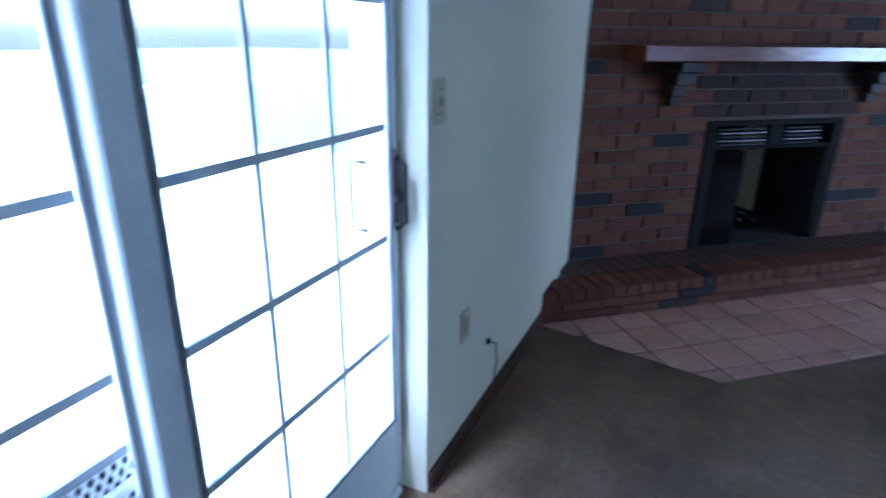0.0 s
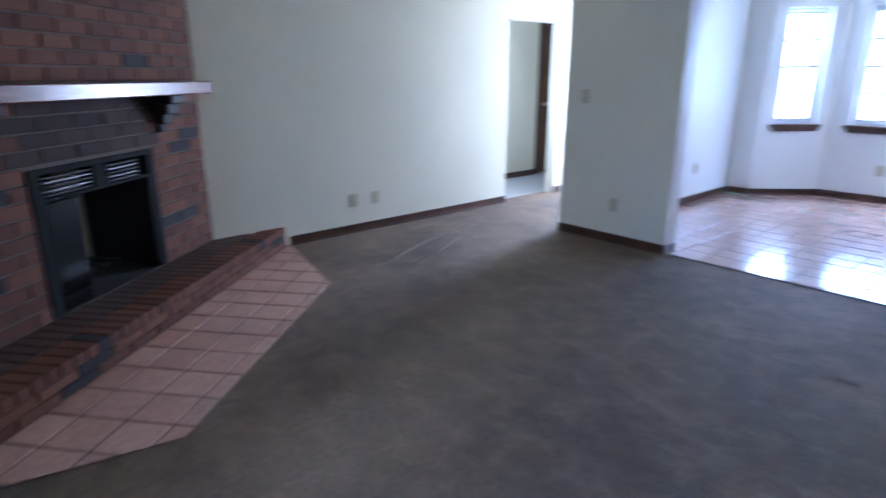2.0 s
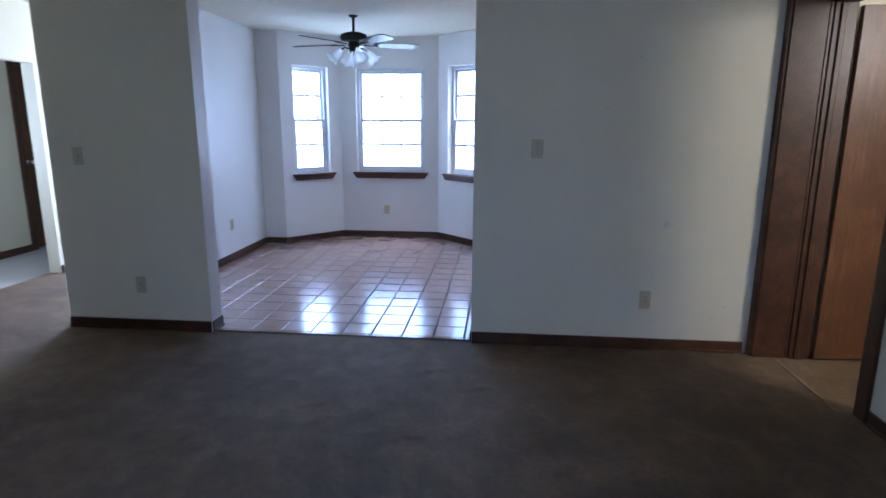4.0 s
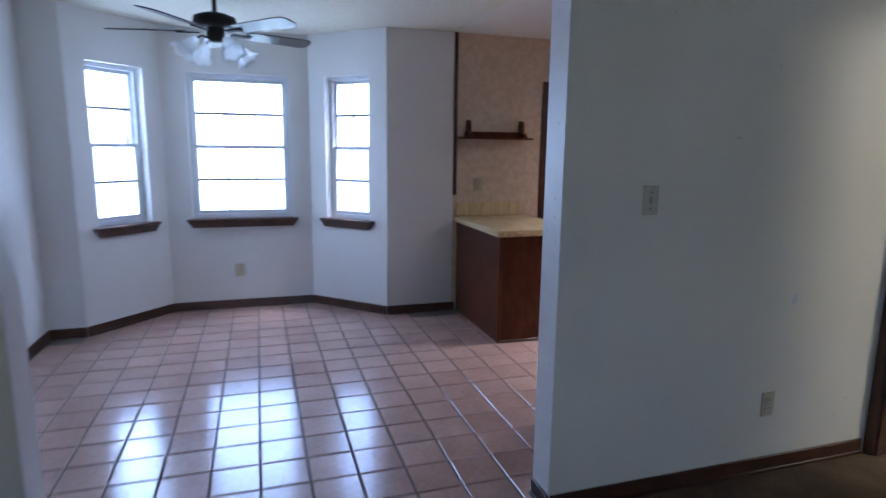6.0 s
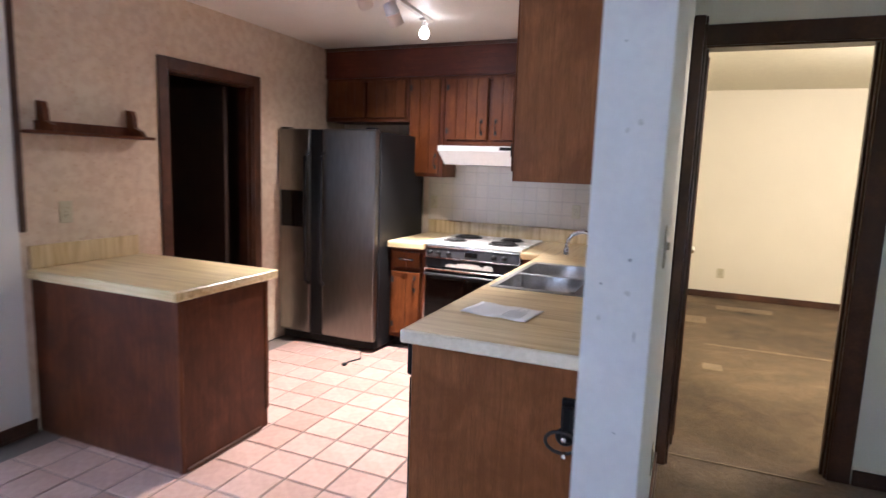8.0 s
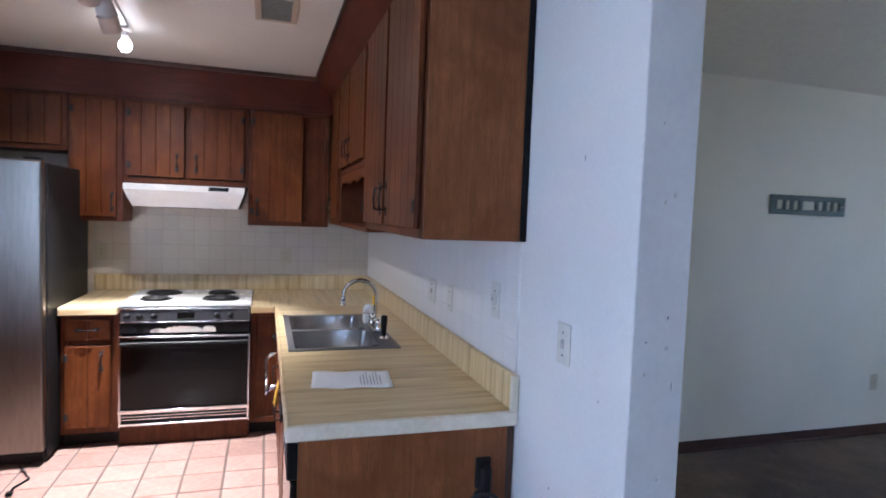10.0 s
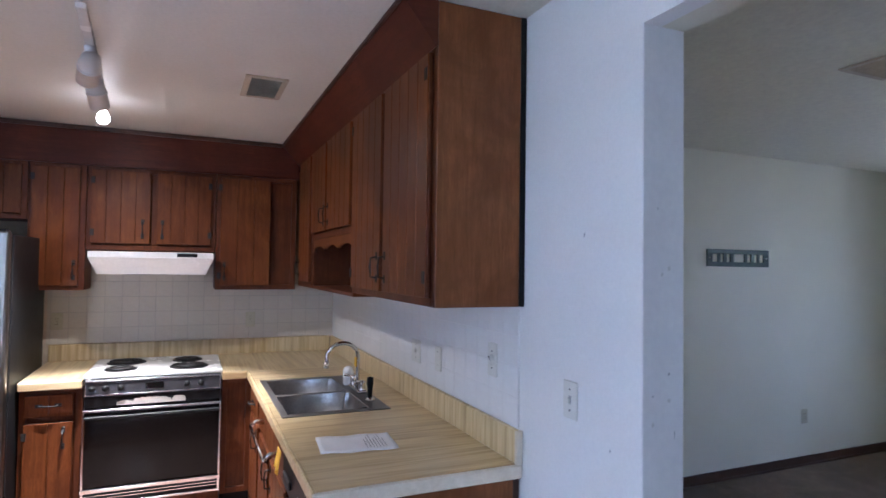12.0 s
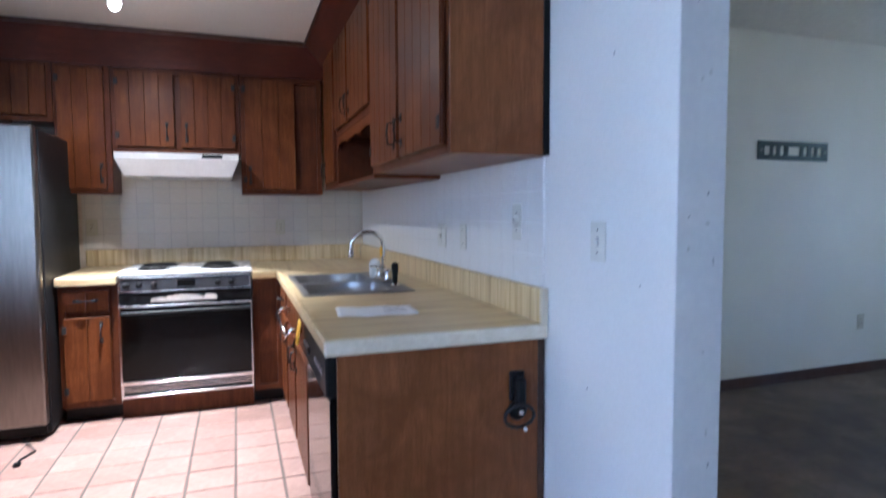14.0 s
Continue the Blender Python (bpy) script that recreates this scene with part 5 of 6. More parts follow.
# ---- ceiling fan over the dining corner ----
def fan():
    x, y, z = -1.32, 2.20, 2.25
    f = thing("ceiling_fan", "dark ceiling fan with five blades and tulip glass lights", "ceiling fan", (x, y, z))
    c = Matrix.Translation((x, y, 0))
    part("canopy", lathe([(0.0, H - 0.001), (0.045, H - 0.001), (0.042, H - 0.014), (0.02, H - 0.024), (0.0, H - 0.024)], 24, c), IRON, f)
    part("rod", lathe([(0.013, H - 0.02), (0.013, z + 0.03)], 12, c), IRON, f)
    part("motor", lathe([(0.0, z + 0.045), (0.07, z + 0.04), (0.125, z + 0.02), (0.132, z - 0.01), (0.12, z - 0.035), (0.05, z - 0.045), (0.0, z - 0.045)], 32, c), IRON, f, "dark round motor housing")
    part("switch_housing", lathe([(0.05, z - 0.045), (0.055, z - 0.075), (0.045, z - 0.13), (0.0, z - 0.135)], 24, c), IRON, f)
    blade_face = wood("fan_blade_wood", (0.035, 0.02, 0.014), (0.07, 0.04, 0.025), (0.11, 0.065, 0.04), 0.28, grain=(3, 3, 3))
    for k in range(5):
        m = c @ Matrix.Rotation(radians(72 * k + 24), 4, "Z") @ Matrix.Translation((0, 0, z - 0.075)) @ Matrix.Rotation(radians(-12), 4, "X")
        part("blade_iron", boxes(((0.10, -0.018, -0.004), (0.24, 0.018, 0.004), 0.002), m=m), IRON, f)
        pts = [(0.20, -0.052), (0.26, -0.060), (0.60, -0.072), (0.645, -0.062), (0.665, -0.03), (0.665, 0.03), (0.645, 0.062), (0.60, 0.072), (0.26, 0.060), (0.20, 0.052)]
        part("blade", prism(pts, 0.005, 0.012, m), blade_face, f, "dark wooden blade")
    for k in range(4):
        a = radians(90 * k + 30)
        d = Vector((math.cos(a), math.sin(a), 0))
        o = Vector((x, y, z - 0.115))
        tip = o + d * 0.13 + Vector((0, 0, -0.012))
        arm = part("light_arm", tube([o + d * 0.04, o + d * 0.09 + Vector((0, 0, 0.012)), tip], 0.007, 8), IRON, f)
        mm = Matrix.Translation(tip) @ (d * 0.75 + Vector((0, 0, -0.75))).to_track_quat("Z", "Y").to_matrix().to_4x4()
        shade = bmesh.new()
        rings = []
        for r, h in ((0.022, 0.0), (0.027, 0.016), (0.040, 0.052), (0.044, 0.085), (0.058, 0.112), (0.076, 0.128)):
            ring = []
            for q in range(24):
                rr = r * (1 + (0.10 * math.cos(q * math.pi / 2) if h > 0.06 else 0))
                ring.append(shade.verts.new((rr * math.cos(q * math.pi / 12), rr * math.sin(q * math.pi / 12), h + (0.006 * math.cos(q * math.pi / 2) if h > 0.08 else 0))))
            rings.append(ring)
        for ra, rb in zip(rings, rings[1:]):
            for q in range(24):
                shade.faces.new((ra[q], ra[(q + 1) % 24], rb[(q + 1) % 24], rb[q])).smooth = True
        shade.transform(mm)
        s = part("shade", shade, FROST, arm, "ruffled frosted glass tulip shade")
        so = s.modifiers.new("thick", "SOLIDIFY")
        so.thickness = 0.003


fan()


# ---- track light ----
def track():
    a, b = Vector((1.10, 1.57, 2.438)), Vector((2.50, 1.66, 2.438))
    t = thing("track_light", "white ceiling track with three spot heads and one lit bulb", "track light", (a + b) / 2)
    d = (b - a).normalized()
    mm = Matrix.Translation(a) @ Matrix.Rotation(math.atan2(d.y, d.x), 4, "Z")
    n = (b - a).length
    part("rail", boxes(((0, -0.017, -0.010), (n, 0.017, 0.0115), 0.003), m=mm), ENAMEL, t)
    white = plain("spot_white", (0.66, 0.62, 0.58), 0.4)
    for u, tilt, turn in ((0.40, 60, 100), (0.78, 35, 70)):
        base = mm @ Matrix.Translation((u, 0, -0.012))
        hd = part("spot_arm", merge(lathe([(0.0, 0.0), (0.022, 0.0), (0.022, -0.03), (0.0, -0.032)], 16, base), tube([base @ Vector((0, 0, -0.03)), base @ Vector((0.0, 0.0, -0.075))], 0.009, 8)), white, t)
        head = base @ Matrix.Translation((0, 0, -0.085)) @ Matrix.Rotation(radians(turn), 4, "Z") @ Matrix.Rotation(radians(180 - tilt), 4, "X") @ Matrix.Scale(1.25, 4)
        part("spot_head", lathe([(0.0, -0.05), (0.028, -0.045), (0.034, -0.01), (0.034, 0.0), (0.036, 0.0), (0.036, 0.006), (0.034, 0.006), (0.034, 0.06), (0.031, 0.06), (0.029, 0.02), (0.0, 0.015)], 20, head), white, hd, "white cylindrical spot head")
        part("lamp_face", lathe([(0.0, 0.050), (0.018, 0.052), (0.0305, 0.055), (0.0305, 0.046), (0.0, 0.044)], 20, head), BLACK, hd, "dark unlit lamp face")
    base = mm @ Matrix.Translation((1.30, 0, -0.012))
    part("adapter", boxes(((-0.05, -0.02, -0.016), (0.05, 0.02, 0.0), 0.003), m=base), white, t)
    part("socket", lathe([(0.012, 0.0), (0.018, -0.018), (0.019, -0.05), (0.0, -0.05)], 16, base), white, t)
    part("bulb", lathe([(0.0, -0.125), (0.018, -0.121), (0.030, -0.105), (0.033, -0.09), (0.028, -0.072), (0.016, -0.055), (0.014, -0.05)], 20, base), BULB, t, "glowing bare bulb")


track()


def vent(name, label, lo, hi, n, along):
    v = thing(name, label, "ceiling vent", ((lo[0] + hi[0]) / 2, (lo[1] + hi[1]) / 2, H))
    z1, z0 = H - 0.001, H - 0.010
    e = 0.03
    part("frame", boxes(((lo[0], lo[1], z0), (hi[0], lo[1] + e, z1), 0.003), ((lo[0], hi[1] - e, z0), (hi[0], hi[1], z1), 0.003), ((lo[0], lo[1] + e, z0), (lo[0] + e, hi[1] - e, z1), 0.003), ((hi[0] - e, lo[1] + e, z0), (hi[0], hi[1] - e, z1), 0.003)), VENT_PAINT, v)
    # no duct is built; a black sheet gives the shade between the slats
    part("backing", box((lo[0] + e, lo[1] + e, H - 0.003), (hi[0] - e, hi[1] - e, H - 0.001)), BLACK, v, "black sheet standing in for the shade inside the duct")
    for k in range(n):
        if along == "x":
            y = lo[1] + e + (hi[1] - lo[1] - 2 * e) * (k + 0.5) / n
            m = Matrix.Translation((0, y, H - 0.007)) @ Matrix.Rotation(radians(35), 4, "X")
            part("slat", box((lo[0] + e, -0.007, -0.0008), (hi[0] - e, 0.007, 0.0008), 0, m), VENT_PAINT, v)
        else:
            x = lo[0] + e + (hi[0] - lo[0] - 2 * e) * (k + 0.5) / n
            m = Matrix.Translation((x, 0, H - 0.008)) @ Matrix.Rotation(radians(-62), 4, "Y")
            part("slat", box((-0.007, lo[1] + e, -0.0008), (0.007, hi[1] - e, 0.0008), 0, m), VENT_PAINT, v)


vent("ceiling_vent", "beige metal ceiling vent in the kitchen", (1.64, 0.785), (2.005, 0.985), 9, "y")
vent("ceiling_vent", "beige metal ceiling vent in the living room", (0.10, -1.70), (0.42, -1.38), 10, "x")


# ---- plates on the walls ----
def plate(kind, m, w=0.072, h=0.116, ivory=True, group="wall plates"):
    """An electrical plate; local x across, y out of the wall, z up from its middle."""
    words = {"switch": "ivory light switch plate on the wall", "outlet": "ivory duplex outlet on the wall", "blank": "ivory blank plate on the wall", "timer": "white dial switch plate on the tile wall", "quad": "white four-hole switch plate on the partition"}
    name = {"switch": "light_switch", "outlet": "wall_outlet", "blank": "blank_plate", "timer": "light_switch", "quad": "light_switch"}[kind]
    label = words[kind] if ivory else words[kind].replace("ivory", "white")
    p = thing(name, label, "switch" if "switch" in name else "outlet", m @ Vector((0, 0, 0)), group)
    mat = PLATE if ivory else PLATE_W
    part("plate", box((-w / 2, 0.0006, -h / 2), (w / 2, 0.006, h / 2), 0.003, m), mat, p)
    if kind in ("switch", "quad"):
        part("toggle", box((-0.004, 0.006, -0.011), (0.004, 0.015, 0.009), 0.002, m), mat, p)
        part("slot", box((-0.006, 0.0058, -0.013), (0.006, 0.0066, 0.013), 0, m), INK, p)
    if kind == "outlet":
        for z in (-0.02, 0.02):
            part("receptacle", box((-0.016, 0.006, z - 0.014), (0.016, 0.008, z + 0.014), 0.003, m), mat, p)
            part("slots", boxes(((-0.007, 0.0079, z - 0.002), (-0.005, 0.0084, z + 0.007)), ((0.005, 0.0079, z - 0.002), (0.007, 0.0084, z + 0.007)), m=m), BLACK, p)
    if kind == "timer":
        part("dial", lathe([(0.022, 0.0), (0.02, 0.008), (0.0, 0.009)], 18, m @ Matrix.Translation((0, 0.006, 0)) @ Matrix.Rotation(radians(-90), 4, "X")), mat, p)
        part("pointer", box((-0.0015, 0.0152, -0.004), (0.0015, 0.0165, 0.016), 0, m @ Matrix.Rotation(radians(35), 4, "Y")), BLACK, p)
    for z in ((-0.032, 0.032) if kind != "outlet" else (0.0,)):
        part("screw", lathe([(0.0035, 0.0), (0.003, 0.0012), (0.0, 0.0014)], 8, m @ Matrix.Translation((0, 0.006, z)) @ Matrix.Rotation(radians(-90), 4, "X")), IRON, p)
    return p


def on_wall(x, y, z, facing):
    """A frame on a wall that faces the given compass side."""
    turn = {"north": 0, "west": 90, "south": 180, "east": 270}[facing]
    return Matrix.Translation((x, y, z)) @ Matrix.Rotation(radians(turn), 4, "Z")


plate("switch", on_wall(0.365, YP, 1.272, "south"))
plate("outlet", on_wall(1.075, YP, 0.332, "south"))
plate("switch", on_wall(-2.66, YP, 1.20, "south"))
plate("outlet", on_wall(-2.31, YP, 0.323, "south"))
plate("outlet", on_wall(XW, -1.48, 0.294, "east"))
plate("blank", on_wall(XW, -1.254, 0.293, "east"))
plate("switch", on_wall(-0.763, YS, 1.205, "north"))
plate("outlet", on_wall(-0.978, YS, 0.465, "north"))
plate("outlet", on_wall(XE, -3.37, 0.39, "west"))
plate("outlet", on_wall(-1.284, 3.578, 0.352, "south"))
plate("outlet", on_wall(XD, 2.11, 0.375, "east"))
plate("outlet", on_wall(6.40, -0.50, 0.30, "west"))
plate("quad", on_wall(0.281, T, 1.154, "north"), 0.072, 0.116, False)
plate("switch", on_wall(1.586, T + 0.006, 1.124, "north"), 0.115, 0.116, False)
plate("blank", on_wall(1.301, T + 0.006, 1.127, "north"), 0.072, 0.116, False)
plate("timer", on_wall(0.772, T + 0.006, 1.203, "north"), 0.072, 0.13, False)
plate("outlet", on_wall(KE - 0.006, 2.03, 1.142, "west"))
plate("outlet", on_wall(KE - 0.006, 0.765, 1.128, "west"))
plate("outlet", on_wall(0.80, YN, 1.15, "south"))
cj = thing("coax_cable", "short black coaxial cable end poking out of the wall", "cable", (-1.21, YS + 0.02, 0.29))
part("wall_collar", lathe([(0.014, 0.0), (0.012, 0.008), (0.0, 0.009)], 12, on_wall(-1.21, YS, 0.29, "north") @ Matrix.Rotation(radians(-90), 4, "X")), BLACK, cj)
part("cord", tube([(-1.21, YS + 0.006, 0.29), (-1.22, YS + 0.03, 0.285), (-1.225, YS + 0.035, 0.22), (-1.21, YS + 0.028, 0.07), (-1.19, YS + 0.035, 0.022)], 0.0035, 6), plain("cord_grey", (0.12, 0.12, 0.12), 0.5), cj)

# television bracket plate on the east wall
tv = thing("wall_bracket", "dark green slotted metal bracket plate screwed to the wall", "wall bracket", (XE, -2.62, 1.65))
bm = bmesh.new()
y0, y1, z0, z1 = -2.95, -2.29, 1.585, 1.715
box_into(bm, (XE - 0.012, y0, z1 - 0.035), (XE - 0.002, y1, z1), 0.002)
box_into(bm, (XE - 0.012, y0, z0), (XE - 0.002, y1, z0 + 0.035), 0.002)
for a, b in ((0.0, 0.06), (0.10, 0.13), (0.16, 0.20), (0.235, 0.27), (0.38, 0.42), (0.455, 0.49), (0.52, 0.55), (0.60, 0.66)):
    box_into(bm, (XE - 0.011, y0 + a, z0 + 0.035), (XE - 0.003, y0 + b, z1 - 0.035), 0.0015)
part("plate", bm, GREENPLATE, tv)
for a in (0.03, 0.63):
    part("screw", lathe([(0.009, 0.0), (0.007, 0.004), (0.0, 0.005)], 10, on_wall(XE - 0.012, y0 + a, (z0 + z1) / 2, "west") @ Matrix.Rotation(radians(-90), 4, "X")), CHROME, tv)

# loose cable in the corner
pts = []
for k in range(70):
    a = k / 69
    pts.append((1.35 + 0.45 * a + 0.16 * math.cos(a * 13), -4.36 + 0.14 * math.sin(a * 13) - 0.1 * a, 0.006 + 0.004 * (k % 3 == 0)))
pts += [(1.83, -4.58, 0.10), (1.80, -4.68, 0.26), (1.74, -4.75, 0.22), (1.70, -4.80, 0.08), (1.66, -4.78, 0.008)]
solo("loose_cable", tube(pts, 0.004, 6), BLACK, "tangled black cable lying on the carpet", "cable")

# sheet of paper and small things on the counter
pa = thing("paper_sheet", "white printed sheet of paper lying on the counter", "paper", (0.95, 0.59, CT))
pm = Matrix.Translation((0.995, 0.600, CT + 0.002)) @ Matrix.Rotation(radians(-96), 4, "Z")
g = bmesh.new()
rows = [[g.verts.new(pm @ Vector((-0.145 + 0.29 * i / 14, -0.108 + 0.216 * j / 6, 0.0012 + 0.004 * max(0, abs(i - 7) / 7 - 0.55) + 0.002 * math.sin(i * 0.9 + j)))) for j in range(7)] for i in range(15)]
for i in range(14):
    for j in range(6):
        g.faces.new((rows[i][j], rows[i + 1][j], rows[i + 1][j + 1], rows[i][j + 1])).smooth = True
sheet = part("sheet", g, PAPER, pa)
sheet.modifiers.new("thick", "SOLIDIFY").thickness = 0.0006
part("print_lines", boxes(*[((0.03 + 0.012 * k, -0.085, 0.0062), (0.033 + 0.012 * k, 0.02 + 0.05 * ((k * 7) % 3 - 1) * 0.5 + 0.03, 0.0066)) for k in range(7)], m=pm), INK, pa, "faint lines of print")

yc = thing("yellow_cloth", "small yellow cloth hanging over the dishwasher edge", "cloth", (1.20, 0.83, 0.84))
g = bmesh.new()
gr = [[g.verts.new((1.16 + 0.085 * i / 6, 0.858 + 0.010 * math.sin(i * 1.1) * (j / 4) + 0.003 * j, 0.817 - 0.088 * j / 4 + 0.012 * math.sin(i * 1.4) * (j / 4))) for j in range(5)] for i in range(7)]
for i in range(6):
    for j in range(4):
        g.faces.new((gr[i][j], gr[i + 1][j], gr[i + 1][j + 1], gr[i][j + 1])).smooth = True
part("cloth", g, YELLOW, yc).modifiers.new("thick", "SOLIDIFY").thickness = 0.002
tb = thing("towel_bar", "chrome towel bar on the cabinet front", "towel bar", (1.65, 0.83, 0.77))
for x in (1.36, 1.92):
    part("bracket", tube([(x, 0.835, 0.745), (x, 0.878, 0.75), (x, 0.90, 0.73)], [0.014, 0.010, 0.009], 10), CHROME, tb)
part("bar", tube([(1.345, 0.90, 0.727), (1.935, 0.90, 0.727)], 0.008, 10), CHROME, tb)

# can opener on the end panel
co = thing("can_opener", "black wall-mounted can opener with crank ring", "can opener", (0.57, 0.215, 0.72))
E0 = 0.5755
part("mount", box((E0 - 0.012, 0.205, 0.62), (0.5805, 0.255, 0.72), 0.004), BLACK, co)
part("arm", box((E0 - 0.045, 0.212, 0.58), (E0 - 0.012, 0.248, 0.705), 0.008), BLACK, co)
part("gear", lathe([(0.0, 0.0), (0.03, 0.0), (0.032, 0.012), (0.024, 0.022), (0.0, 0.024)], 18, Matrix.Translation((E0 - 0.013, 0.235, 0.595)) @ Matrix.Rotation(radians(-90), 4, "Y")), BLACK, co)
part("crank_ring", tube([(E0 - 0.05, 0.242 + 0.052 * math.cos(k * math.pi / 12), 0.585 + 0.036 * math.sin(k * math.pi / 12)) for k in range(24)], 0.006, 8, True), IRON, co, "dark metal crank ring")
part("crank_tip", tube([(E0 - 0.05, 0.23, 0.552), (E0 - 0.07, 0.23, 0.542)], 0.007, 8), CHROME, co)
part("crank_axle", tube([(E0 - 0.03, 0.235, 0.595), (E0 - 0.055, 0.235, 0.595)], 0.009, 8), CHROME, co)

# wall shelf
sh = thing("wall_shelf", "small stained wooden wall shelf with upright ends", "shelf", (0.91, YN - 0.07, 1.60))
part("board", box((0.594, YN - 0.135, 1.553), (1.275, YN - 0.002, 1.569), 0.004), CAB, sh)
part("rail", box((0.66, YN - 0.022, 1.5695), (1.22, YN - 0.002, 1.62), 0.003), CAB, sh)
for x in (0.675, 1.185):
    g = prism([(0, 0), (0.13, 0), (0.11, 0.03), (0.06, 0.05), (0.055, 0.11), (0.04, 0.145), (0.0, 0.15)], 0, 0.03)
    g.transform(Matrix.Translation((x, YN - 0.002, 1.5695)) @ Matrix(((0, 0, 1, 0), (-1, 0, 0, 0), (0, 1, 0, 0), (0, 0, 0, 1))))
    part("upright", g, CAB, sh, "scrolled wooden upright")
solo("power_cord", tube([(2.54, 2.20, 0.02), (2.47, 2.15, 0.008), (2.38, 2.10, 0.007), (2.28, 2.14, 0.007), (2.22, 2.13, 0.009)], 0.005, 6), BLACK, "short black cord end under the refrigerator", "cord")
part("plug", box((2.195, 2.115, 0.001), (2.225, 2.145, 0.02), 0.004), BLACK, bpy.data.objects["power_cord"])

# nail marks and dents on the jamb, scuffs on the wall
def blots(name, m, spots, material, label):
    """Thin ragged smears lying on a wall; spots are (u, v, width, height)."""
    bm = bmesh.new()
    for u, v, w, h in spots:
        n = 14
        ring = []
        for k in range(n):
            a, r = 2 * math.pi * k / n, random.uniform(0.55, 1.0)
            ring.append(bm.verts.new(m @ Vector((u + math.cos(a) * w * r, v + math.sin(a) * h * r, 0.0))))
        mid = bm.verts.new(m @ Vector((u, v, 0.0006)))
        for k in range(n):
            bm.faces.new((ring[k], ring[(k + 1) % n], mid))
    bmesh.ops.recalc_face_normals(bm, faces=bm.faces[:])
    return setting(name, bm, material, label, "wall mark")


CHIP = plain("chipped_paint", (0.30, 0.30, 0.31), 0.7)
SCUFF = surface("scuffed_paint", (0.50, 0.49, 0.47), (0.68, 0.67, 0.64), 0.6, big=30, fine=160, bumpy=0.3)
PATCH = surface("patched_plaster", (0.52, 0.50, 0.47), (0.70, 0.69, 0.66), 0.7, big=45, fine=160, bumpy=0.5)
JM = Matrix.Translation((-0.0246, 0, 0)) @ Matrix(((0, 0, -1, 0), (1, 0, 0, 0), (0, 1, 0, 0), (0, 0, 0, 1)))
blots("jamb_marks", JM, [(0.03, 1.28, 0.004, 0.006), (0.085, 1.225, 0.003, 0.004), (0.035, 0.90, 0.0025, 0.003), (0.07, 1.72, 0.002, 0.004), (0.025, 0.40, 0.003, 0.005), (0.012, 0.62, 0.002, 0.010), (0.010, 1.12, 0.002, 0.014)], CHIP, "small dents and chips in the jamb paint")
blots("jamb_scuffs", JM, [(0.03, 1.56, 0.007, 0.009), (0.055, 1.545, 0.005, 0.006), (0.03, 1.21, 0.008, 0.007), (0.085, 1.15, 0.006, 0.008), (0.02, 0.70, 0.004, 0.012)], SCUFF, "grey scuffs on the jamb paint")
WM = Matrix.Translation((0, YP - 0.0012, 0)) @ Matrix(((1, 0, 0, 0), (0, 0, -1, 0), (0, 1, 0, 0), (0, 0, 0, 1)))
blots("wall_patch", WM, [(1.17, 0.82, 0.026, 0.034), (1.205, 0.815, 0.010, 0.008)], PATCH, "small plaster patch on the living room wall")
blots("wall_scuffs", WM, [(0.17, 0.62, 0.004, 0.010), (0.72, 0.21, 0.006, 0.012), (0.77, 1.52, 0.016, 0.010), (0.95, 1.81, 0.008, 0.012), (1.56, 0.30, 0.012, 0.008), (1.50, 0.22, 0.020, 0.006), (0.42, 1.98, 0.005, 0.008)], SCUFF, "faint scuffs on the living room wall")
NM = Matrix.Translation((0, T + 0.0012, 0)) @ Matrix(((-1, 0, 0, 0), (0, 0, 1, 0), (0, 1, 0, 0), (0, 0, 0, 1)))
blots("kitchen_wall_chips", NM, [(-0.22, 1.66, 0.003, 0.010), (-0.10, 1.05, 0.003, 0.005), (-0.33, 0.72, 0.004, 0.006)], CHIP, "small chips in the kitchen wall paint")

# ripples in the carpet beside the foyer
rip = bmesh.new()
for (xa, ya), (xb, yb), hgt in (((-3.05, -2.1), (-3.62, -0.30), 0.024), ((-2.92, -1.75), (-3.46, -0.30), 0.018), ((-2.55, -1.75), (-2.84, -1.15), 0.012), ((-3.72, -1.3), (-3.82, 0.2), 0.012), ((-0.34, -1.29), (-0.18, -1.25), 0.014), ((-0.04, -0.76), (0.12, -0.70), 0.012), ((-0.88, -1.02), (-0.74, -0.97), 0.010), ((-0.32, -0.55), (-0.16, -0.50), 0.010)):
    n = 24
    prev = None
    for k in range(n + 1):
        a = k / n
        cx, cy = xa + (xb - xa) * a + 0.03 * math.sin(a * 9), ya + (yb - ya) * a
        d = Vector((yb - ya, xa - xb, 0)).normalized()
        e = math.sin(a * math.pi) ** 0.6 if 0 < a < 1 else 0
        ring = [rip.verts.new((cx + d.x * w, cy + d.y * w, -0.003 + (hgt * e + 0.003) * math.exp(-(w / 0.02) ** 2))) for w in (-0.06, -0.032, -0.014, 0, 0.014, 0.032, 0.06)]
        if prev:
            for q in range(6):
                rip.faces.new((prev[q], prev[q + 1], ring[q + 1], ring[q])).smooth = True
        prev = ring
setting("carpet_ripples", rip, CARPET, "loose ripples in the worn carpet", "carpet")


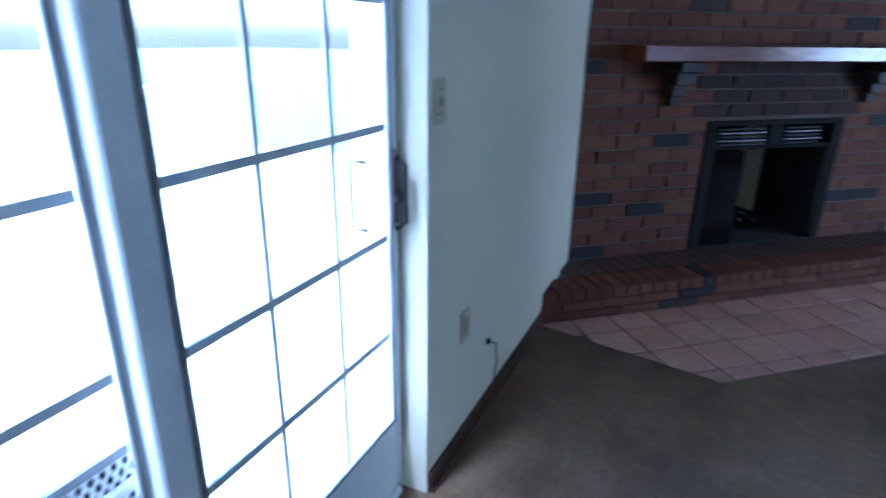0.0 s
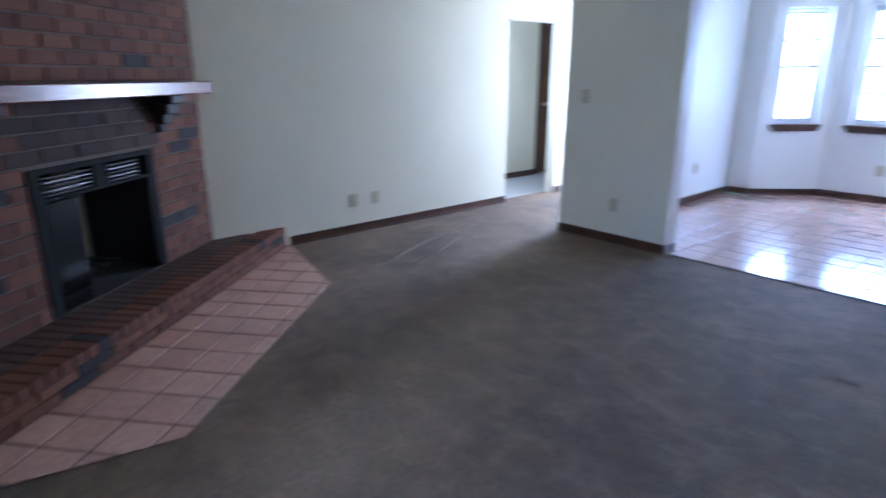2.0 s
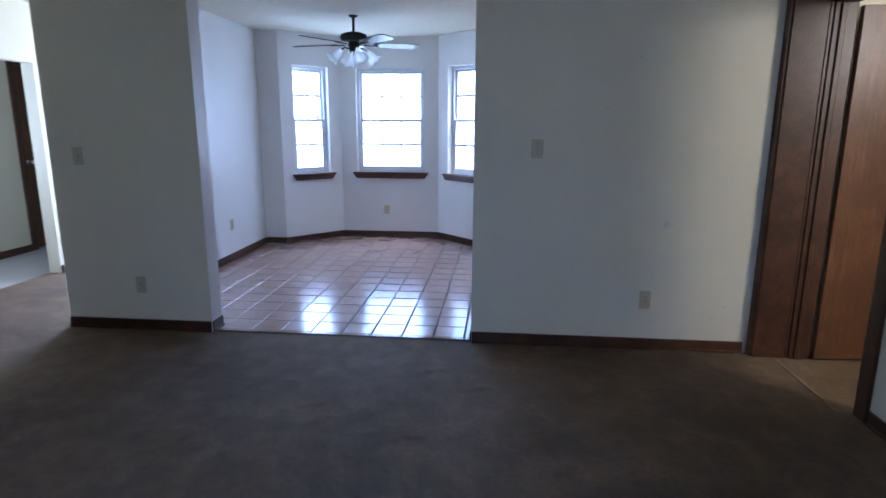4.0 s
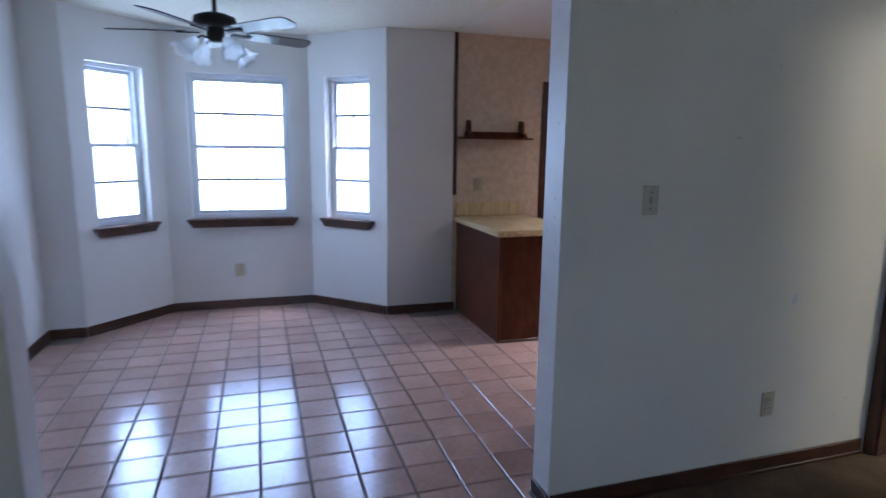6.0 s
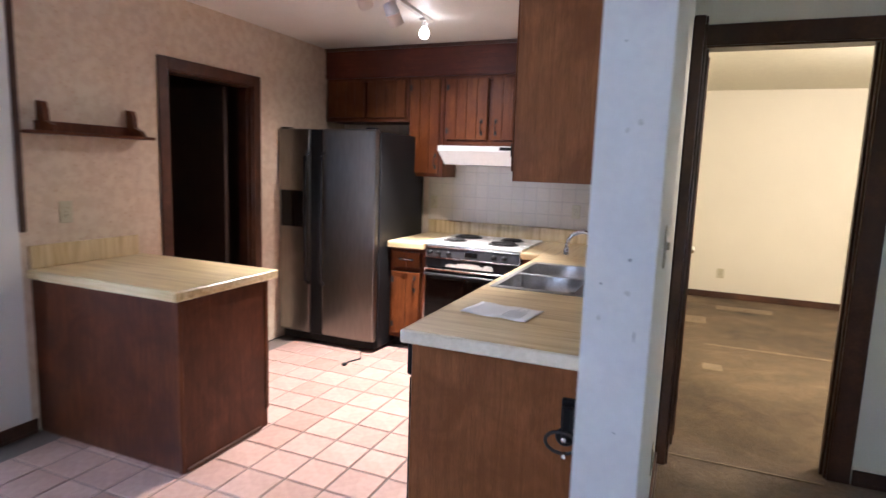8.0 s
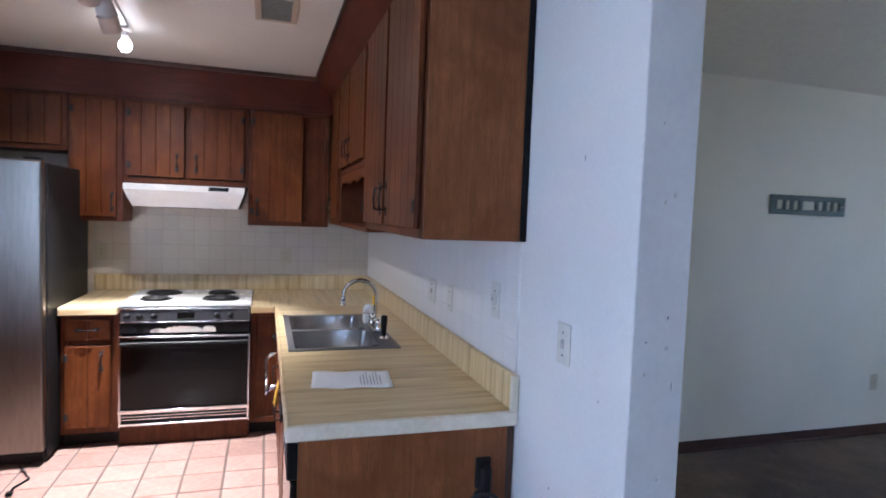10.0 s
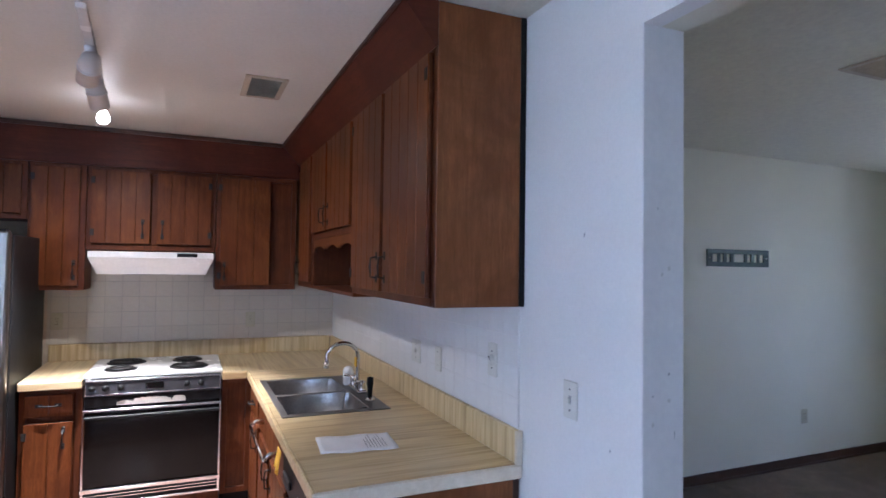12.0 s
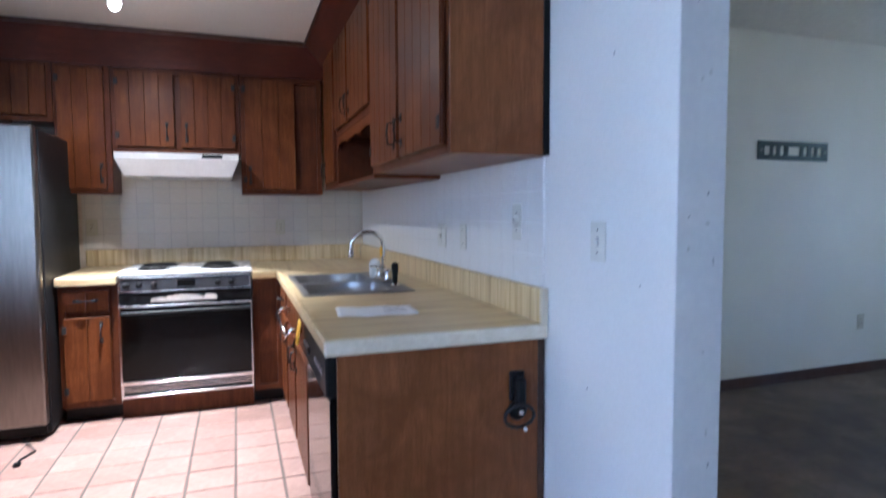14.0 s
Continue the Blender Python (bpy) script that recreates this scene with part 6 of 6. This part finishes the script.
# ---- pieces: floor tiles, hearth tiles and bricks ----
def tile_mesh(poly, z0, z1, cham=0.003):
    bm = bmesh.new()
    cx, cy = sum(p[0] for p in poly) / len(poly), sum(p[1] for p in poly) / len(poly)
    rings = []
    for z, k in ((z0, 0.0), (z1 - cham, 0.0), (z1, cham)):
        rings.append([bm.verts.new((x - (x - cx) / (math.hypot(x - cx, y - cy) or 1) * k * 1.4, y - (y - cy) / (math.hypot(x - cx, y - cy) or 1) * k * 1.4, z)) for x, y in poly])
    n = len(poly)
    for a, b in zip(rings, rings[1:]):
        for i in range(n):
            bm.faces.new((a[i], a[(i + 1) % n], b[(i + 1) % n], b[i]))
    bm.faces.new(rings[-1])
    bmesh.ops.recalc_face_normals(bm, faces=bm.faces[:])
    return bm


def piece(name, mesh, parent, m):
    ob = new(name, mesh)
    ob.parent = parent
    ob.matrix_parent_inverse = parent.matrix_basis.inverted()
    ob.matrix_basis = m
    return ob


TP, JT = 0.2135, 0.005
half = TP / 2 - JT
full = mesh_of(tile_mesh([(-half, -half), (half, -half), (half, half), (-half, half)], -0.008, 0.0), "tile")
full.materials.append(TILE)
rect = [(XD + 0.002, 0.008), (KE, 0.008), (KE, YN - 0.002), (XD + 0.002, YN - 0.002)]
bayp = [(BAY[0][0], 0.008), (BAY[0][0], YN), BAY[1], BAY[2], (BAY[3][0], YN), (BAY[3][0], 0.008)]
covered = [(0.62, 0.0, 4.0, 0.72), (2.82, 0.0, 4.0, 2.06), (0.62, 2.02, 1.16, 3.1), (2.60, 2.10, 4.0, 3.1)]
rest = bmesh.new()
count = 0
for i in range(-14, 20):
    for j in range(-1, 18):
        x0, y0 = -0.287 + i * TP, 0.049 + j * TP
        q = [(x0 + JT, y0 + JT), (x0 + TP - JT, y0 + JT), (x0 + TP - JT, y0 + TP - JT), (x0 + JT, y0 + TP - JT)]
        if any(q[0][0] >= a and q[0][1] >= b and q[2][0] <= c and q[2][1] <= d for a, b, c, d in covered):
            continue
        p = clip(q, rect if q[2][1] <= YN else bayp)
        if q[2][1] > YN and q[0][1] < YN - 0.02 and (q[0][0] < BAY[0][0] - 0.01 or q[2][0] > BAY[3][0] + 0.01) and poly_area(p or q) < 0.9 * poly_area(q):
            p2 = clip(q, rect)
            if not p or poly_area(p2) > poly_area(p):
                p = p2
        if len(p) < 3 or poly_area(p) < 0.0012:
            continue
        whole = poly_area(p) > 0.999 * poly_area(q)
        near = -1.82 < x0 < 2.6
        dz = random.uniform(-0.0012, 0.0)
        if whole and near and count < 300:
            piece("tile", full, floor_tile, Matrix.Translation((x0 + TP / 2, y0 + TP / 2, dz)) @ pose(0, 0, 0, random.uniform(-0.15, 0.15), random.uniform(-0.15, 0.15), 90 * random.randrange(4)))
            count += 1
        else:
            tmp = bpy.data.meshes.new("tmp")
            b = tile_mesh(p, -0.008, dz)
            b.to_mesh(tmp)
            b.free()
            rest.from_mesh(tmp)
            bpy.data.meshes.remove(tmp)
tagged(part("cut_tiles", rest, TILE_JOINED, floor_tile), kind="stuff")

ap_poly = [ud(-1.965, YS + 0.004), ud(-1.80, -3.72), ud(-2.985, -2.372), ud(XW + 0.004, -2.135)]
hz_d = 0.424 + 0.012
apron = setting("hearth_apron", prism([(FM @ Vector((u, d, 0))).to_2d() for u, d in ap_poly], -0.05, 0.004), GROUT, "grouted tile apron let into the carpet before the hearth", "hearth tiles")
AP = 0.213
for i in range(-4, 18):
    for j in range(0, 5):
        u0, d0 = -0.82 + i * AP, 0.362 + j * AP
        q = [(u0 + 0.006, d0 + 0.006), (u0 + AP - 0.006, d0 + 0.006), (u0 + AP - 0.006, d0 + AP - 0.006), (u0 + 0.006, d0 + AP - 0.006)]
        p = clip(q, ap_poly)
        if len(p) >= 3 and poly_area(p) > 0.001:
            ob = part("tile", flat_prism(p, 0.0, 0.010 + random.uniform(-0.001, 0.001), 0.003), APRON, apron)

FM0, _ = facet_pose(P0, P1)
BL, BH, JW = 0.232, 0.0785, 0.010


def brick_mesh(w, h, d=0.014, skin=BRICK):
    bm = box((0.0, -0.004, 0.0), (w, d, h), 0.0025)
    me = mesh_of(bm, "brick")
    me.materials.append(skin)
    return me


cache = {}


def brick(parent, u, z, w, h, d=0.0, m=None, top=False, depth=0.014):
    over_box = m is None and BX0 - 0.02 < u + w / 2 < BX1 + 0.02 and BZ - 0.02 < z < 1.22
    skin = HEARTH_TOP if top else DARK_BRICK if over_box else BRICK
    key = (round(w, 3), round(h, 3), skin.name, depth)
    if key not in cache:
        cache[key] = brick_mesh(w, h, depth, skin)
    piece("brick", cache[key], parent, (m or FM0) @ Matrix.Translation((u, -d + random.uniform(-0.0015, 0.0015), z)))


r = 0
z = HZ + 0.002
while z + 0.03 < H:
    h = min(BH - JW, H - z - 0.003)
    u = -0.5 * BL if r % 2 else 0.0
    while u < FL - 0.01:
        spans = [(max(u, 0.004), min(u + BL - JW, FL - 0.004))]
        if z < BZ - 0.005:
            a, b = spans[0]
            spans = [(a, min(b, BX0 - 0.004)), (max(a, BX1 + 0.004), b)]
        for a, b in spans:
            if b - a > 0.025:
                brick(fp, a, z, b - a, h)
        u += BL
    z += BH
    r += 1

he = thing("hearth", "raised red brick hearth before the firebox", "hearth", FM @ Vector((FL / 2, 0.3, 0)))
HF0, HF1 = (-1.984, YS), (XW, -2.165)
HM, HL = facet_pose(HF0, HF1)
for r, (z, h) in enumerate(((0.004, 0.045), (0.056, 0.045))):
    u = -0.5 * BL if r % 2 else 0.0
    while u < HL - 0.01:
        a, b = max(u, 0.008), min(u + BL - JW, HL - 0.008)
        if b - a > 0.02:
            brick(he, a, z, b - a, h, 0.002, HM)
        u += BL
n = int(HL / 0.078)
for k in range(n):
    a = 0.01 + k * (HL - 0.02) / n
    brick(he, a, 0.108, (HL - 0.02) / n - 0.009, 0.056, 0.004, HM, False, 0.17)
for k in range(n):
    a = 0.01 + k * (HL - 0.02) / n
    if 0.20 < a < HL - 0.26:
        brick(he, a, 0.125, (HL - 0.02) / n - 0.008, 0.037, -0.182, HM, True, 0.22)

# wall tiles behind the counters, set in a thin bed of mortar
TW = 0.108
bed_south = setting("wall_tiles", box((0.586, T + 0.0004, CT + 0.1205), (KE - 0.004, T + 0.0048, 1.6245)), WTILE_WHITE, "white-painted wall tiles above the sink counter", "wall tiles")
bed_east = setting("wall_tiles", box((KE - 0.0048, T + 0.007, CT + 0.1205), (KE - 0.0004, 2.085, 1.6245)), MORTAR_PALE, "almond glazed wall tiles behind the range", "wall tiles")
tile_cache = {}


def wall_tile(w, h, material):
    key = (round(w, 4), round(h, 4), material.name)
    if key not in tile_cache:
        tile_cache[key] = mesh_of(box((0, 0, 0), (w, 0.0056, h), 0.0012), "tile")
        tile_cache[key].materials.append(material)
    return tile_cache[key]


for k in range(28):
    for r in range(5):
        z0 = CT + 0.118 + r * TW
        h = min(z0 + TW - 0.0025, 1.625) - z0
        u = 0.588 + k * TW
        if u < KE - 0.02:
            w = min(u + TW - 0.0025, KE - 0.006) - u
            piece("tile", wall_tile(w, h, WTILE_WHITE), bed_south, Matrix.Translation((u, T + 0.0005, z0)))
        v = T + 0.008 + k * TW
        if v < 2.09:
            w = min(v + TW - 0.0025, 2.09) - v
            piece("tile", wall_tile(w, h, WTILE), bed_east, Matrix.Translation((KE - 0.0005, v, z0)) @ pose(0, 0, 0, 0, 0, 90))
